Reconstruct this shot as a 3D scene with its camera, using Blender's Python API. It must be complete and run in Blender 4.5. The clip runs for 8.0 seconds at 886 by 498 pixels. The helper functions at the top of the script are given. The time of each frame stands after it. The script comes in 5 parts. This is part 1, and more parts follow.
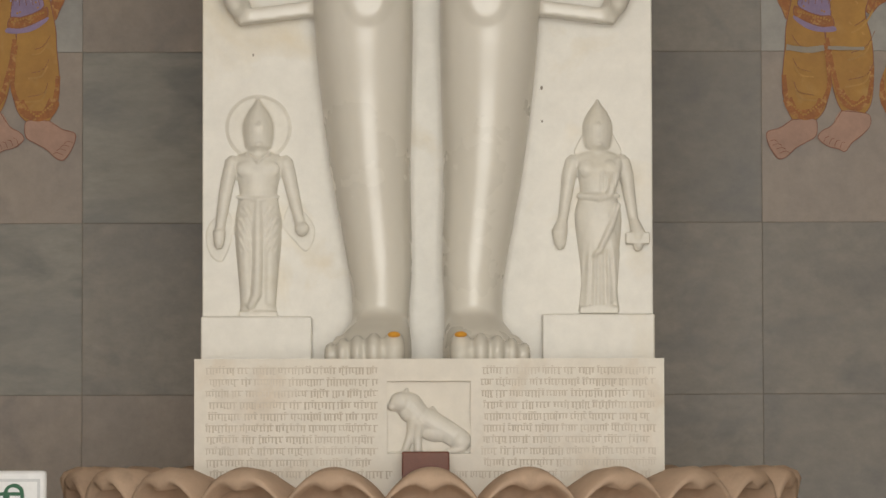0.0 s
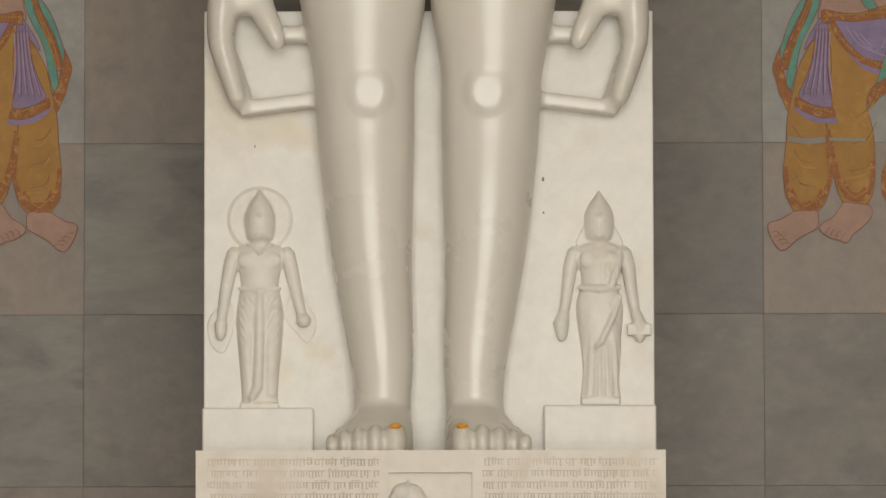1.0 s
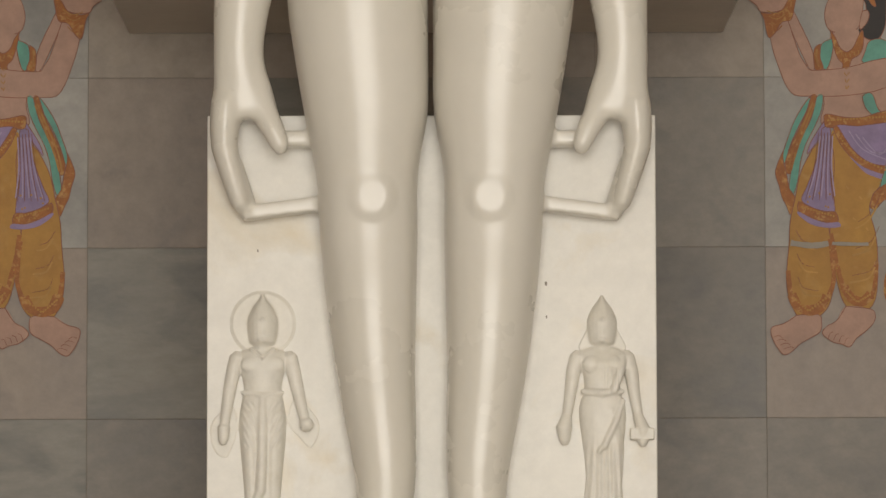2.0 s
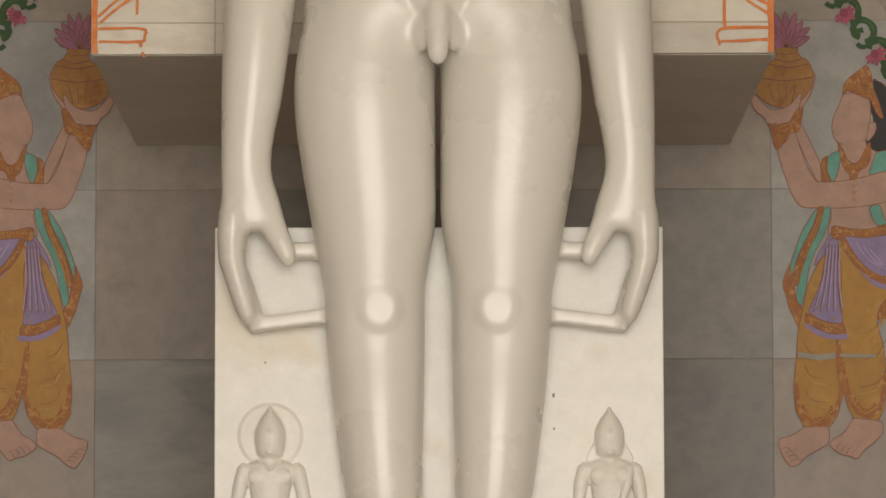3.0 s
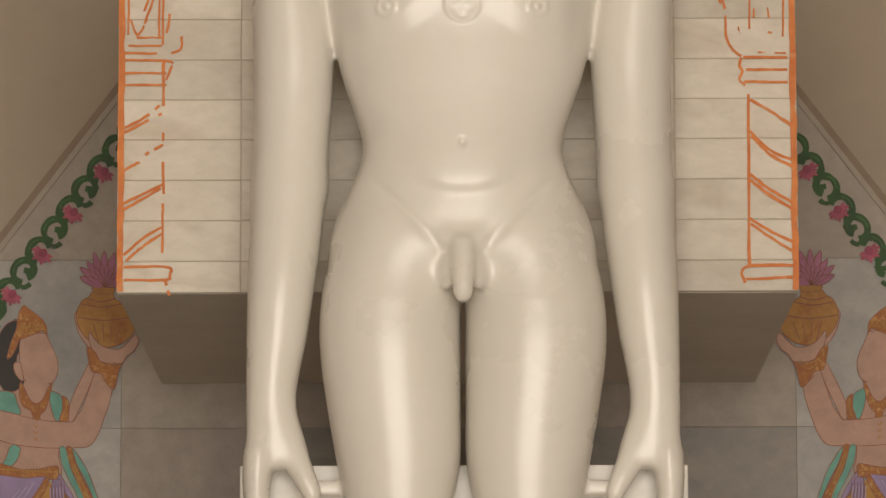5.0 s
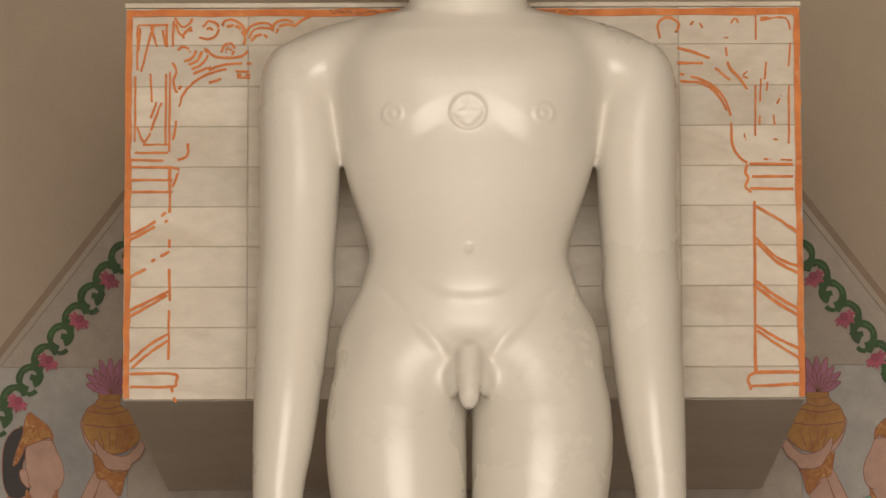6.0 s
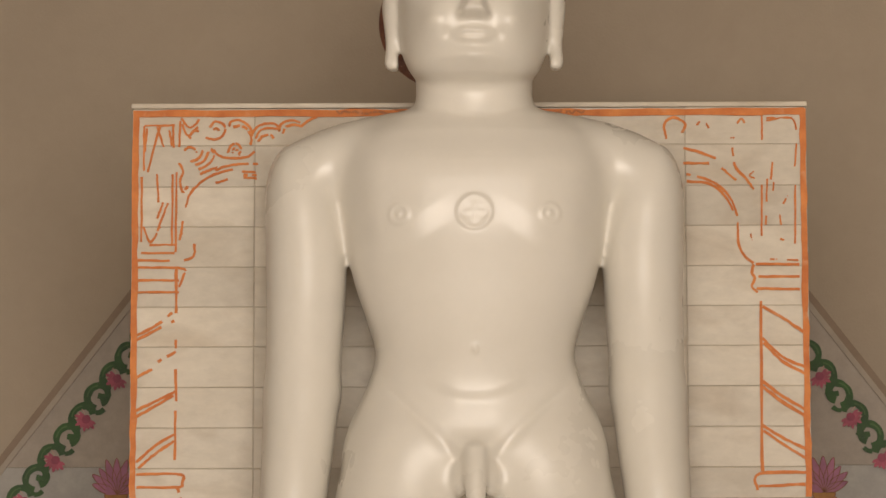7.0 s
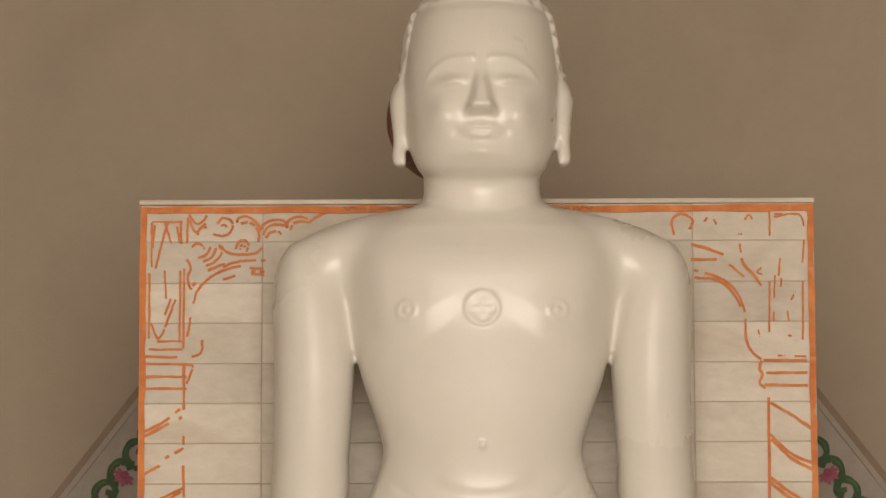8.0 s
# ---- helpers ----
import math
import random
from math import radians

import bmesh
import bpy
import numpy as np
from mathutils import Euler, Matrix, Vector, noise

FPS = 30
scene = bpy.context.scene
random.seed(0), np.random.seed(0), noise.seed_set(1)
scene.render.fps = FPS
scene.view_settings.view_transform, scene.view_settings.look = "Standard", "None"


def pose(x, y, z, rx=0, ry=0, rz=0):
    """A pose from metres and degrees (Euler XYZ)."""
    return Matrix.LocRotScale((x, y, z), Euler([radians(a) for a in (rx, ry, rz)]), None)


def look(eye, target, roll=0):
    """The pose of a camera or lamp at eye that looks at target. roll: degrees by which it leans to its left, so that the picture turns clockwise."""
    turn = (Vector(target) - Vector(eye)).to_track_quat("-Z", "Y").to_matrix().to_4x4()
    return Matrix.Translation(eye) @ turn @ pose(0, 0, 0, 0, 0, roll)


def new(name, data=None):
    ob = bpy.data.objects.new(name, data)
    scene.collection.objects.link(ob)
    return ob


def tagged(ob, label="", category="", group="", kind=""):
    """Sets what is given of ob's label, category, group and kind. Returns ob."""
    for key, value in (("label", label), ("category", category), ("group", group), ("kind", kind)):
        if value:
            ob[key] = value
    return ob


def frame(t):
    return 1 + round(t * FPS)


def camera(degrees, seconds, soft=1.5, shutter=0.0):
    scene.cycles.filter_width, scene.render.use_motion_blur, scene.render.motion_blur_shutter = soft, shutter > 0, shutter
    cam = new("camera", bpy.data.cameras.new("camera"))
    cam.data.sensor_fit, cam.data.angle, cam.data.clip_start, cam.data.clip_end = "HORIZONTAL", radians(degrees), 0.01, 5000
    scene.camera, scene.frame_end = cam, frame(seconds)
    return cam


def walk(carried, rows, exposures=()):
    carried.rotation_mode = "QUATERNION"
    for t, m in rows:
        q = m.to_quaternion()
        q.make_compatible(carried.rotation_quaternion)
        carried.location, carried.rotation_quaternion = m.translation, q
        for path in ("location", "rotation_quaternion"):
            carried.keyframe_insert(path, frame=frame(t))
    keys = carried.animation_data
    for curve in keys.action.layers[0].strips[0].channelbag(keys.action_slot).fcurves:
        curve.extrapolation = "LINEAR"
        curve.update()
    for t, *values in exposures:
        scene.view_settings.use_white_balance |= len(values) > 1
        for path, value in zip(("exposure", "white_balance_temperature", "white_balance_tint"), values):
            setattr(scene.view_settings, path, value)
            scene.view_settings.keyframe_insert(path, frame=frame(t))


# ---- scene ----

# The camera stands on a tripod just inside the entrance and tilts up the statue.
cam = camera(9.5, 8.0, soft=1.5)
EYE = (0.0, -14.0, 1.55)
ROLL = -0.136
ROWS = [
    (0.0, -0.222, 4.091), (0.5, -0.212, 4.519), (1.0, -0.208, 5.073), (1.5, -0.198, 5.620),
    (3.0, -0.101, 7.395), (3.5, -0.035, 8.003), (4.0, 0.046, 8.683), (4.5, 0.114, 9.330),
    (6.0, 0.230, 11.101), (6.5, 0.255, 11.622), (7.0, 0.298, 12.178), (7.5, 0.333, 12.670), (8.0, 0.380, 13.213),
]
walk(cam, [(t, pose(*EYE, 90 + tilt, 0, pan) @ pose(0, 0, 0, 0, 0, ROLL)) for t, pan, tilt in ROWS],
     exposures=[(0.0, -0.13, 6550, 8), (3.5, -0.01, 6850, 11), (8.0, 0.03, 7250, 15)])

# ---- light: sky and sun, plus an added area lamp behind the camera ----
world = bpy.data.worlds.new("sky")
scene.world = world
world.use_nodes = True
wn = world.node_tree.nodes
sky = wn.new("ShaderNodeTexSky")
sky.sky_type = "NISHITA"
sky.sun_disc = False
sky.sun_elevation = radians(58)
sky.sun_rotation = radians(215)
sky.dust_density = 4.0
world.node_tree.links.new(sky.outputs[0], wn["Background"].inputs[0])
wn["Background"].inputs[1].default_value = 0.10
sun = new("sun", bpy.data.lights.new("sun", "SUN"))
sun.data.energy = 4.0
sun.data.angle = radians(0.6)
sun.data.color = (1.0, 0.93, 0.82)
sun.matrix_world = look((-4, -10, 14), (0, 0, 0))
# Added area lamp stands in for daylight from the front; its opening is unseen.
fill_lamp = new("daylight_fill", bpy.data.lights.new("daylight_fill", "AREA"))
fill_lamp.data.shape = "RECTANGLE"
fill_lamp.data.size, fill_lamp.data.size_y = 6.3, 5.6
fill_lamp.data.energy = 1025
fill_lamp.data.color = (1.0, 0.965, 0.91)
fill_lamp.matrix_world = look((0.5, -15.7, 3.0), (0.5, 0, 3.0))


# ---- materials ----
def nodes(name, rough=0.5, metal=0.0):
    m = bpy.data.materials.new(name)
    m.use_nodes = True
    b = m.node_tree.nodes["Principled BSDF"]
    b.inputs["Roughness"].default_value = rough
    b.inputs["Metallic"].default_value = metal
    return m, m.node_tree, b


def surface(name, c1, c2, scale=3.0, rough=0.5, fine=60.0, bump=0.05, c3=None, c3_at=(0.62, 0.75), stretch=(1, 1, 1), piece=0.0, island=0.0, metal=0.0, coat=0.0, mottle=0.07):
    """Base colour of two tones mixed by soft noise, an optional stain tone, fine grain and relief, and a tone for each piece."""
    m, nt, b = nodes(name, rough, metal)
    n, l = nt.nodes, nt.links
    tc = n.new("ShaderNodeTexCoord")
    geo = n.new("ShaderNodeNewGeometry")
    mp = n.new("ShaderNodeMapping")
    mp.inputs["Scale"].default_value = stretch
    info = n.new("ShaderNodeObjectInfo")
    shift = n.new("ShaderNodeVectorMath")
    shift.operation = "MULTIPLY_ADD"
    l.new(info.outputs["Random"], shift.inputs[0])
    shift.inputs[1].default_value = (37, 19, 53) if piece else (0, 0, 0)
    l.new(geo.outputs["Position"], shift.inputs[2])
    l.new(shift.outputs[0], mp.inputs[0])
    big = n.new("ShaderNodeTexNoise")
    big.inputs["Scale"].default_value, big.inputs["Detail"].default_value, big.inputs["Roughness"].default_value = scale, 6, 0.6
    l.new(mp.outputs[0], big.inputs["Vector"])
    ramp = n.new("ShaderNodeMapRange")
    ramp.inputs[1].default_value, ramp.inputs[2].default_value = 0.3, 0.7
    l.new(big.outputs["Fac"], ramp.inputs[0])
    mix = n.new("ShaderNodeMix")
    mix.data_type = "RGBA"
    mix.inputs[6].default_value, mix.inputs[7].default_value = (*c1, 1), (*c2, 1)
    l.new(ramp.outputs[0], mix.inputs[0])
    col = mix.outputs[2]
    if c3:
        st = n.new("ShaderNodeTexNoise")
        st.inputs["Scale"].default_value, st.inputs["Detail"].default_value, st.inputs["Distortion"].default_value = scale * 1.7, 8, 0.6
        l.new(mp.outputs[0], st.inputs["Vector"])
        sr = n.new("ShaderNodeMapRange")
        sr.inputs[1].default_value, sr.inputs[2].default_value = c3_at
        l.new(st.outputs["Fac"], sr.inputs[0])
        m3 = n.new("ShaderNodeMix")
        m3.data_type = "RGBA"
        m3.inputs[7].default_value = (*c3, 1)
        l.new(sr.outputs[0], m3.inputs[0])
        l.new(col, m3.inputs[6])
        col = m3.outputs[2]
    if piece or island:
        hv = n.new("ShaderNodeHueSaturation")
        vr = n.new("ShaderNodeMapRange")
        amount = piece or island
        vr.inputs[3].default_value, vr.inputs[4].default_value = 1 - amount, 1 + amount
        l.new(info.outputs["Random"] if piece else geo.outputs["Random Per Island"], vr.inputs[0])
        l.new(vr.outputs[0], hv.inputs["Value"])
        l.new(col, hv.inputs["Color"])
        col = hv.outputs[0]
    mo = n.new("ShaderNodeTexNoise")
    mo.inputs["Scale"].default_value, mo.inputs["Detail"].default_value, mo.inputs["Roughness"].default_value = max(scale * 6, 18), 8, 0.7
    l.new(mp.outputs[0], mo.inputs["Vector"])
    mv = n.new("ShaderNodeMapRange")
    mv.inputs[1].default_value, mv.inputs[2].default_value = 0.25, 0.75
    mv.inputs[3].default_value, mv.inputs[4].default_value = 1 - mottle, 1 + mottle
    l.new(mo.outputs["Fac"], mv.inputs[0])
    mh = n.new("ShaderNodeHueSaturation")
    l.new(mv.outputs[0], mh.inputs["Value"])
    l.new(col, mh.inputs["Color"])
    l.new(mh.outputs[0], b.inputs["Base Color"])
    fn = n.new("ShaderNodeTexNoise")
    fn.inputs["Scale"].default_value, fn.inputs["Detail"].default_value = fine, 4
    l.new(geo.outputs["Position"], fn.inputs["Vector"])
    bp = n.new("ShaderNodeBump")
    bp.inputs["Strength"].default_value, bp.inputs["Distance"].default_value = bump, 0.01
    l.new(fn.outputs["Fac"], bp.inputs["Height"])
    l.new(bp.outputs[0], b.inputs["Normal"])
    rr = n.new("ShaderNodeMapRange")
    rr.inputs[3].default_value, rr.inputs[4].default_value = rough * 0.85, min(1, rough * 1.2)
    l.new(big.outputs["Fac"], rr.inputs[0])
    l.new(rr.outputs[0], b.inputs["Roughness"])
    b.inputs["Coat Weight"].default_value = coat
    return m


MARBLE = surface("polished_marble", (0.715, 0.685, 0.615), (0.785, 0.755, 0.695), 1.1, 0.27, 40, 0.008, mottle=0.015)
SLAB = surface("honed_marble", (0.77, 0.74, 0.68), (0.83, 0.81, 0.76), 2.2, 0.38, 50, 0.03, c3=(0.72, 0.63, 0.47), c3_at=(0.56, 0.82))
RELIEF = surface("carved_marble", (0.77, 0.74, 0.67), (0.83, 0.805, 0.745), 5, 0.42, 80, 0.02, c3=(0.73, 0.68, 0.57), c3_at=(0.55, 0.95))
PLINTH = surface("inscribed_marble", (0.72, 0.66, 0.57), (0.79, 0.75, 0.67), 3.0, 0.42, 70, 0.05, c3=(0.66, 0.55, 0.42), c3_at=(0.58, 0.85))
STRIP = surface("strip_marble", (0.555, 0.495, 0.405), (0.665, 0.61, 0.52), 2.5, 0.4, 60, 0.04, c3=(0.45, 0.37, 0.275), c3_at=(0.50, 0.84), stretch=(1, 1, 2.0), piece=0.09, mottle=0.09)
TILE = surface("wall_tile", (0.158, 0.136, 0.111), (0.245, 0.214, 0.178), 2.6, 0.42, 90, 0.04, c3=(0.132, 0.120, 0.109), c3_at=(0.50, 0.78), stretch=(1, 1, 1.4), piece=0.12, mottle=0.18)
TILE_WARM = surface("wall_tile_warm", (0.215, 0.168, 0.134), (0.300, 0.242, 0.195), 2.8, 0.42, 90, 0.04, c3=(0.175, 0.143, 0.128), c3_at=(0.52, 0.8), piece=0.10, mottle=0.16)
TILE_GREEN = surface("wall_tile_green", (0.165, 0.150, 0.125), (0.248, 0.230, 0.195), 2.6, 0.42, 90, 0.04, c3=(0.115, 0.108, 0.098), c3_at=(0.5, 0.72), stretch=(0.6, 1, 1.6), piece=0.10, mottle=0.18)
JOINT = surface("strip_joint", (0.40, 0.345, 0.275), (0.60, 0.54, 0.45), 7, 0.9)
TILE_PALE = surface("wall_tile_pale", (0.29, 0.27, 0.245), (0.35, 0.335, 0.305), 2.2, 0.42, 90, 0.04, c3=(0.21, 0.20, 0.19), c3_at=(0.52, 0.8), piece=0.06, mottle=0.16)
TILE_BEIGE = surface("wall_tile_beige", (0.285, 0.235, 0.19), (0.335, 0.28, 0.225), 2.2, 0.42, 90, 0.04, c3=(0.22, 0.185, 0.16), c3_at=(0.55, 0.8), piece=0.06, mottle=0.16)
STAIN = surface("dark_spot", (0.20, 0.17, 0.14), (0.32, 0.28, 0.23), 90, 0.7)
RIB_PALE = surface("rib_pale", (0.34, 0.29, 0.24), (0.40, 0.345, 0.285), 5, 0.8)
RIB_BROWN = surface("rib_brown", (0.235, 0.175, 0.13), (0.29, 0.22, 0.165), 5, 0.8)
GROUT = surface("grout", (0.190, 0.164, 0.136), (0.250, 0.218, 0.182), 8, 0.9)
PLASTER = surface("plaster", (0.352, 0.290, 0.224), (0.396, 0.328, 0.254), 1.2, 0.85, 120, 0.08, c3=(0.325, 0.263, 0.203), c3_at=(0.55, 0.9), mottle=0.03)
BOX_UNDER = surface("box_plaster", (0.60, 0.545, 0.485), (0.70, 0.64, 0.575), 2.0, 0.85, 40, 0.03, mottle=0.04)
PINK_STONE = surface("pink_sandstone", (0.54, 0.385, 0.28), (0.63, 0.465, 0.345), 6, 0.75, 120, 0.15, c3=(0.36, 0.255, 0.19), c3_at=(0.58, 0.85), piece=0.08)
GROUND = surface("paving", (0.42, 0.38, 0.33), (0.50, 0.46, 0.40), 1.0, 0.8, 30, 0.1)
HALL = surface("hall_plaster", (0.44, 0.40, 0.345), (0.50, 0.455, 0.395), 1.0, 0.85, 60, 0.05)
BROWN = surface("brown_wood", (0.16, 0.055, 0.035), (0.20, 0.075, 0.05), 12, 0.5, 150, 0.1)
ORANGE = surface("orange_paint", (0.54, 0.135, 0.022), (0.74, 0.26, 0.07), 14, 0.6, 120, 0.1, c3=(0.70, 0.36, 0.18), c3_at=(0.60, 0.80))
INK = surface("faded_letters", (0.50, 0.43, 0.34), (0.74, 0.68, 0.60), 5, 0.7, 80, 0.05)
SMEAR = surface("brown_smear", (0.40, 0.14, 0.055), (0.54, 0.20, 0.075), 40, 0.7)
SAFFRON = surface("saffron_paste", (0.80, 0.36, 0.03), (0.85, 0.42, 0.05), 30, 0.7)
DISC_BROWN = surface("sequinned_brown", (0.10, 0.03, 0.02), (0.22, 0.09, 0.05), 70, 0.35, 200, 0.4, c3=(0.5, 0.36, 0.28), c3_at=(0.66, 0.72))


def paint(name, c, vary=0.12):
    return surface(name, tuple(v * (1 - vary) for v in c), tuple(min(1, v * (1 + vary)) for v in c), 14, 0.6, 140, 0.06)


SKIN_P = paint("painted_skin", (0.450, 0.280, 0.215))
YELLOW_P = surface("painted_ochre", (0.40, 0.195, 0.038), (0.50, 0.27, 0.062), 8, 0.6, 140, 0.06, c3=(0.52, 0.31, 0.10), c3_at=(0.58, 0.80), mottle=0.10)
GOLD_P = surface("painted_gold", (0.30, 0.105, 0.028), (0.42, 0.16, 0.042), 34, 0.6, 140, 0.06, c3=(0.50, 0.27, 0.085), c3_at=(0.53, 0.66), mottle=0.22)
POT_P = surface("painted_pot", (0.36, 0.165, 0.040), (0.46, 0.245, 0.065), 9, 0.6, 140, 0.06, c3=(0.33, 0.12, 0.03), c3_at=(0.54, 0.68), mottle=0.18)
PURPLE_P = paint("painted_purple", (0.295, 0.221, 0.377), 0.2)
TEAL_P = paint("painted_teal", (0.131, 0.344, 0.279), 0.2)
FOLD_P = paint("painted_light_ochre", (0.50, 0.28, 0.075), 0.2)
LILAC_P = paint("painted_lilac", (0.42, 0.34, 0.50), 0.1)
LINE_P = paint("painted_outline", (0.26, 0.10, 0.06))
HAIR_P = paint("painted_black", (0.03, 0.025, 0.025))
PINK_P = paint("painted_pink", (0.36, 0.075, 0.115), 0.35)
HEART_P = paint("painted_crimson", (0.27, 0.045, 0.085), 0.3)
MAUVE_P = paint("painted_mauve", (0.361, 0.139, 0.221), 0.2)
LEAF_P = paint("painted_green", (0.026, 0.075, 0.018), 0.4)
LIGHT_LEAF_P = paint("painted_light_green", (0.055, 0.125, 0.033), 0.4)
PALE_P = paint("bare_streak", (0.34, 0.30, 0.25), 0.1)
BOARD = surface("enamel_board", (0.78, 0.79, 0.82), (0.84, 0.85, 0.87), 6, 0.35, 60, 0.03)
RIM = surface("board_rim", (0.55, 0.57, 0.60), (0.65, 0.67, 0.70), 10, 0.4)
SIGN_GREEN = paint("sign_green", (0.03, 0.13, 0.07))
STEEL = surface("post_steel", (0.35, 0.35, 0.36), (0.45, 0.45, 0.46), 8, 0.4, metal=0.8)


# ---- building helpers ----
def link(bm, name, mat, parent=None, smooth=False):
    me = bpy.data.meshes.new(name)
    bmesh.ops.recalc_face_normals(bm, faces=bm.faces)
    bm.to_mesh(me)
    bm.free()
    me.materials.append(mat)
    if smooth:
        for p in me.polygons:
            p.use_smooth = True
    ob = new(name, me)
    ob.parent = parent
    return ob


def part(name, bm, mat, parent, label="", smooth=False):
    ob = link(bm, name, mat, parent, smooth)
    if label:
        ob["label"] = label
    return ob


def empty(name, at=(0, 0, 0)):
    ob = new(name)
    ob.location = at
    ob.empty_display_size = 0.1
    return ob


def block(bm, x0, x1, y0, y1, z0, z1, bevel=0.0):
    r = bmesh.ops.create_cube(bm, size=1)
    vs = r["verts"]
    for v in vs:
        v.co = Vector(((x0 + x1) / 2 + v.co.x * (x1 - x0), (y0 + y1) / 2 + v.co.y * (y1 - y0), (z0 + z1) / 2 + v.co.z * (z1 - z0)))
    if bevel:
        es = list({e for v in vs for e in v.link_edges})
        bmesh.ops.bevel(bm, geom=es, offset=bevel, segments=2, affect="EDGES", profile=0.5)
    return bm


def catmull(pts, per=4, closed=False):
    pts = [Vector(p) for p in pts]
    n = len(pts)
    out = []
    for i in range(n if closed else n - 1):
        p = [pts[(i + k) % n] if closed else pts[min(max(i + k, 0), n - 1)] for k in (-1, 0, 1, 2)]
        for j in range(per):
            t = j / per
            out.append(0.5 * (2 * p[1] + (p[2] - p[0]) * t + (2 * p[0] - 5 * p[1] + 4 * p[2] - p[3]) * t * t + (3 * p[1] - p[0] - 3 * p[2] + p[3]) * t ** 3))
    if not closed:
        out.append(pts[-1])
    return out


def loft(bm, rows, n=28, power=2.3, per=4):
    """Closed body of stacked level rings: rows of z, x centre, half width, y centre, half depth."""
    rows = [list(r) for r in rows]
    out = []
    arr = np.array(rows, float)
    for i in range(len(arr) - 1):
        p = [arr[min(max(i + k, 0), len(arr) - 1)] for k in (-1, 0, 1, 2)]
        for j in range(per):
            t = j / per
            q = 0.5 * (2 * p[1] + (p[2] - p[0]) * t + (2 * p[0] - 5 * p[1] + 4 * p[2] - p[3]) * t * t + (3 * p[1] - p[0] - 3 * p[2] + p[3]) * t ** 3)
            q[0] = p[1][0] + (p[2][0] - p[1][0]) * t
            out.append(q)
    out.append(arr[-1])
    rings = []
    for z, xc, hw, yc, hd in out:
        ring = []
        for k in range(n):
            a = 2 * math.pi * k / n
            c, s = math.cos(a), math.sin(a)
            ring.append(bm.verts.new((xc + max(hw, 0.003) * math.copysign(abs(c) ** (2 / power), c), yc + max(hd, 0.003) * math.copysign(abs(s) ** (2 / power), s), z)))
        rings.append(ring)
    for a, b in zip(rings, rings[1:]):
        for k in range(n):
            bm.faces.new((a[k], a[(k + 1) % n], b[(k + 1) % n], b[k]))
    bm.faces.new(rings[0][::-1])
    bm.faces.new(rings[-1])


def tube(bm, pts, radii, n=14, flat=1.0):
    """Closed tube along points, rounded at its ends; flat widens it along y."""
    pts = [Vector(p) for p in pts]
    rings = []
    ext = [(pts[0], pts[1] - pts[0], radii[0] * 0.5, -radii[0] * 0.75)]
    for i, p in enumerate(pts):
        d = pts[min(i + 1, len(pts) - 1)] - pts[max(i - 1, 0)]
        ext.append((p, d, radii[i], 0))
    ext.append((pts[-1], pts[-1] - pts[-2], radii[-1] * 0.5, radii[-1] * 0.75))
    for p, d, r, off in ext:
        d = d.normalized()
        side = d.cross(Vector((0, 1, 0)))
        if side.length < 0.05:
            side = Vector((1, 0, 0))
        side.normalize()
        up = side.cross(d).normalized()
        c = p + d * off
        rings.append([bm.verts.new(c + side * r * math.cos(2 * math.pi * k / n) + up * r * flat * math.sin(2 * math.pi * k / n)) for k in range(n)])
    for a, b in zip(rings, rings[1:]):
        for k in range(n):
            bm.faces.new((a[k], a[(k + 1) % n], b[(k + 1) % n], b[k]))
    bm.faces.new(rings[0][::-1])
    bm.faces.new(rings[-1])


def ball(bm, c, r, seg=20):
    q = bmesh.ops.create_uvsphere(bm, u_segments=seg, v_segments=seg * 2 // 3, radius=1)
    for v in q["verts"]:
        v.co = Vector((c[0] + v.co.x * r[0], c[1] + v.co.y * r[1], c[2] + v.co.z * r[2]))


def fused(bm, voxel, smooth=6):
    """The bodies in bm grown together into one skin, as a new mesh."""
    me = bpy.data.meshes.new("raw")
    bmesh.ops.recalc_face_normals(bm, faces=bm.faces)
    bm.to_mesh(me)
    bm.free()
    ob = new("raw", me)
    rm = ob.modifiers.new("skin", "REMESH")
    rm.mode, rm.voxel_size, rm.use_smooth_shade = "VOXEL", voxel, True
    sm = ob.modifiers.new("soften", "SMOOTH")
    sm.factor, sm.iterations = 0.5, smooth
    dg = bpy.context.evaluated_depsgraph_get()
    done = bpy.data.meshes.new_from_object(ob.evaluated_get(dg))
    bpy.data.objects.remove(ob)
    bpy.data.meshes.remove(me)
    return done


def verts_of(me):
    a = np.empty(len(me.vertices) * 3)
    me.vertices.foreach_get("co", a)
    return a.reshape(-1, 3)


def put_verts(me, a):
    me.vertices.foreach_set("co", a.ravel())
    me.update()


def relax(me, a, w, rounds):
    """Draws each vertex towards the mean of its neighbours, by its weight."""
    e = np.empty(len(me.edges) * 2, np.int32)
    me.edges.foreach_get("vertices", e)
    i, j = e.reshape(-1, 2).T
    near = (w[i] > 0) | (w[j] > 0)
    i, j = i[near], j[near]
    n = np.bincount(np.r_[i, j], minlength=len(a)).clip(1)[:, None]
    for _ in range(rounds):
        m = np.stack([np.bincount(np.r_[i, j], np.r_[a[j, k], a[i, k]], len(a)) for k in range(3)], 1) / n
        a = a + (m - a) * (0.6 * w)[:, None]
    return a


def bump2(x, z, cx, cz, rx, rz):
    return np.exp(-((x - cx) / rx) ** 2 - ((z - cz) / rz) ** 2)


def step(x, a, b):
    t = np.clip((x - a) / (b - a), 0, 1)
    return t * t * (3 - 2 * t)


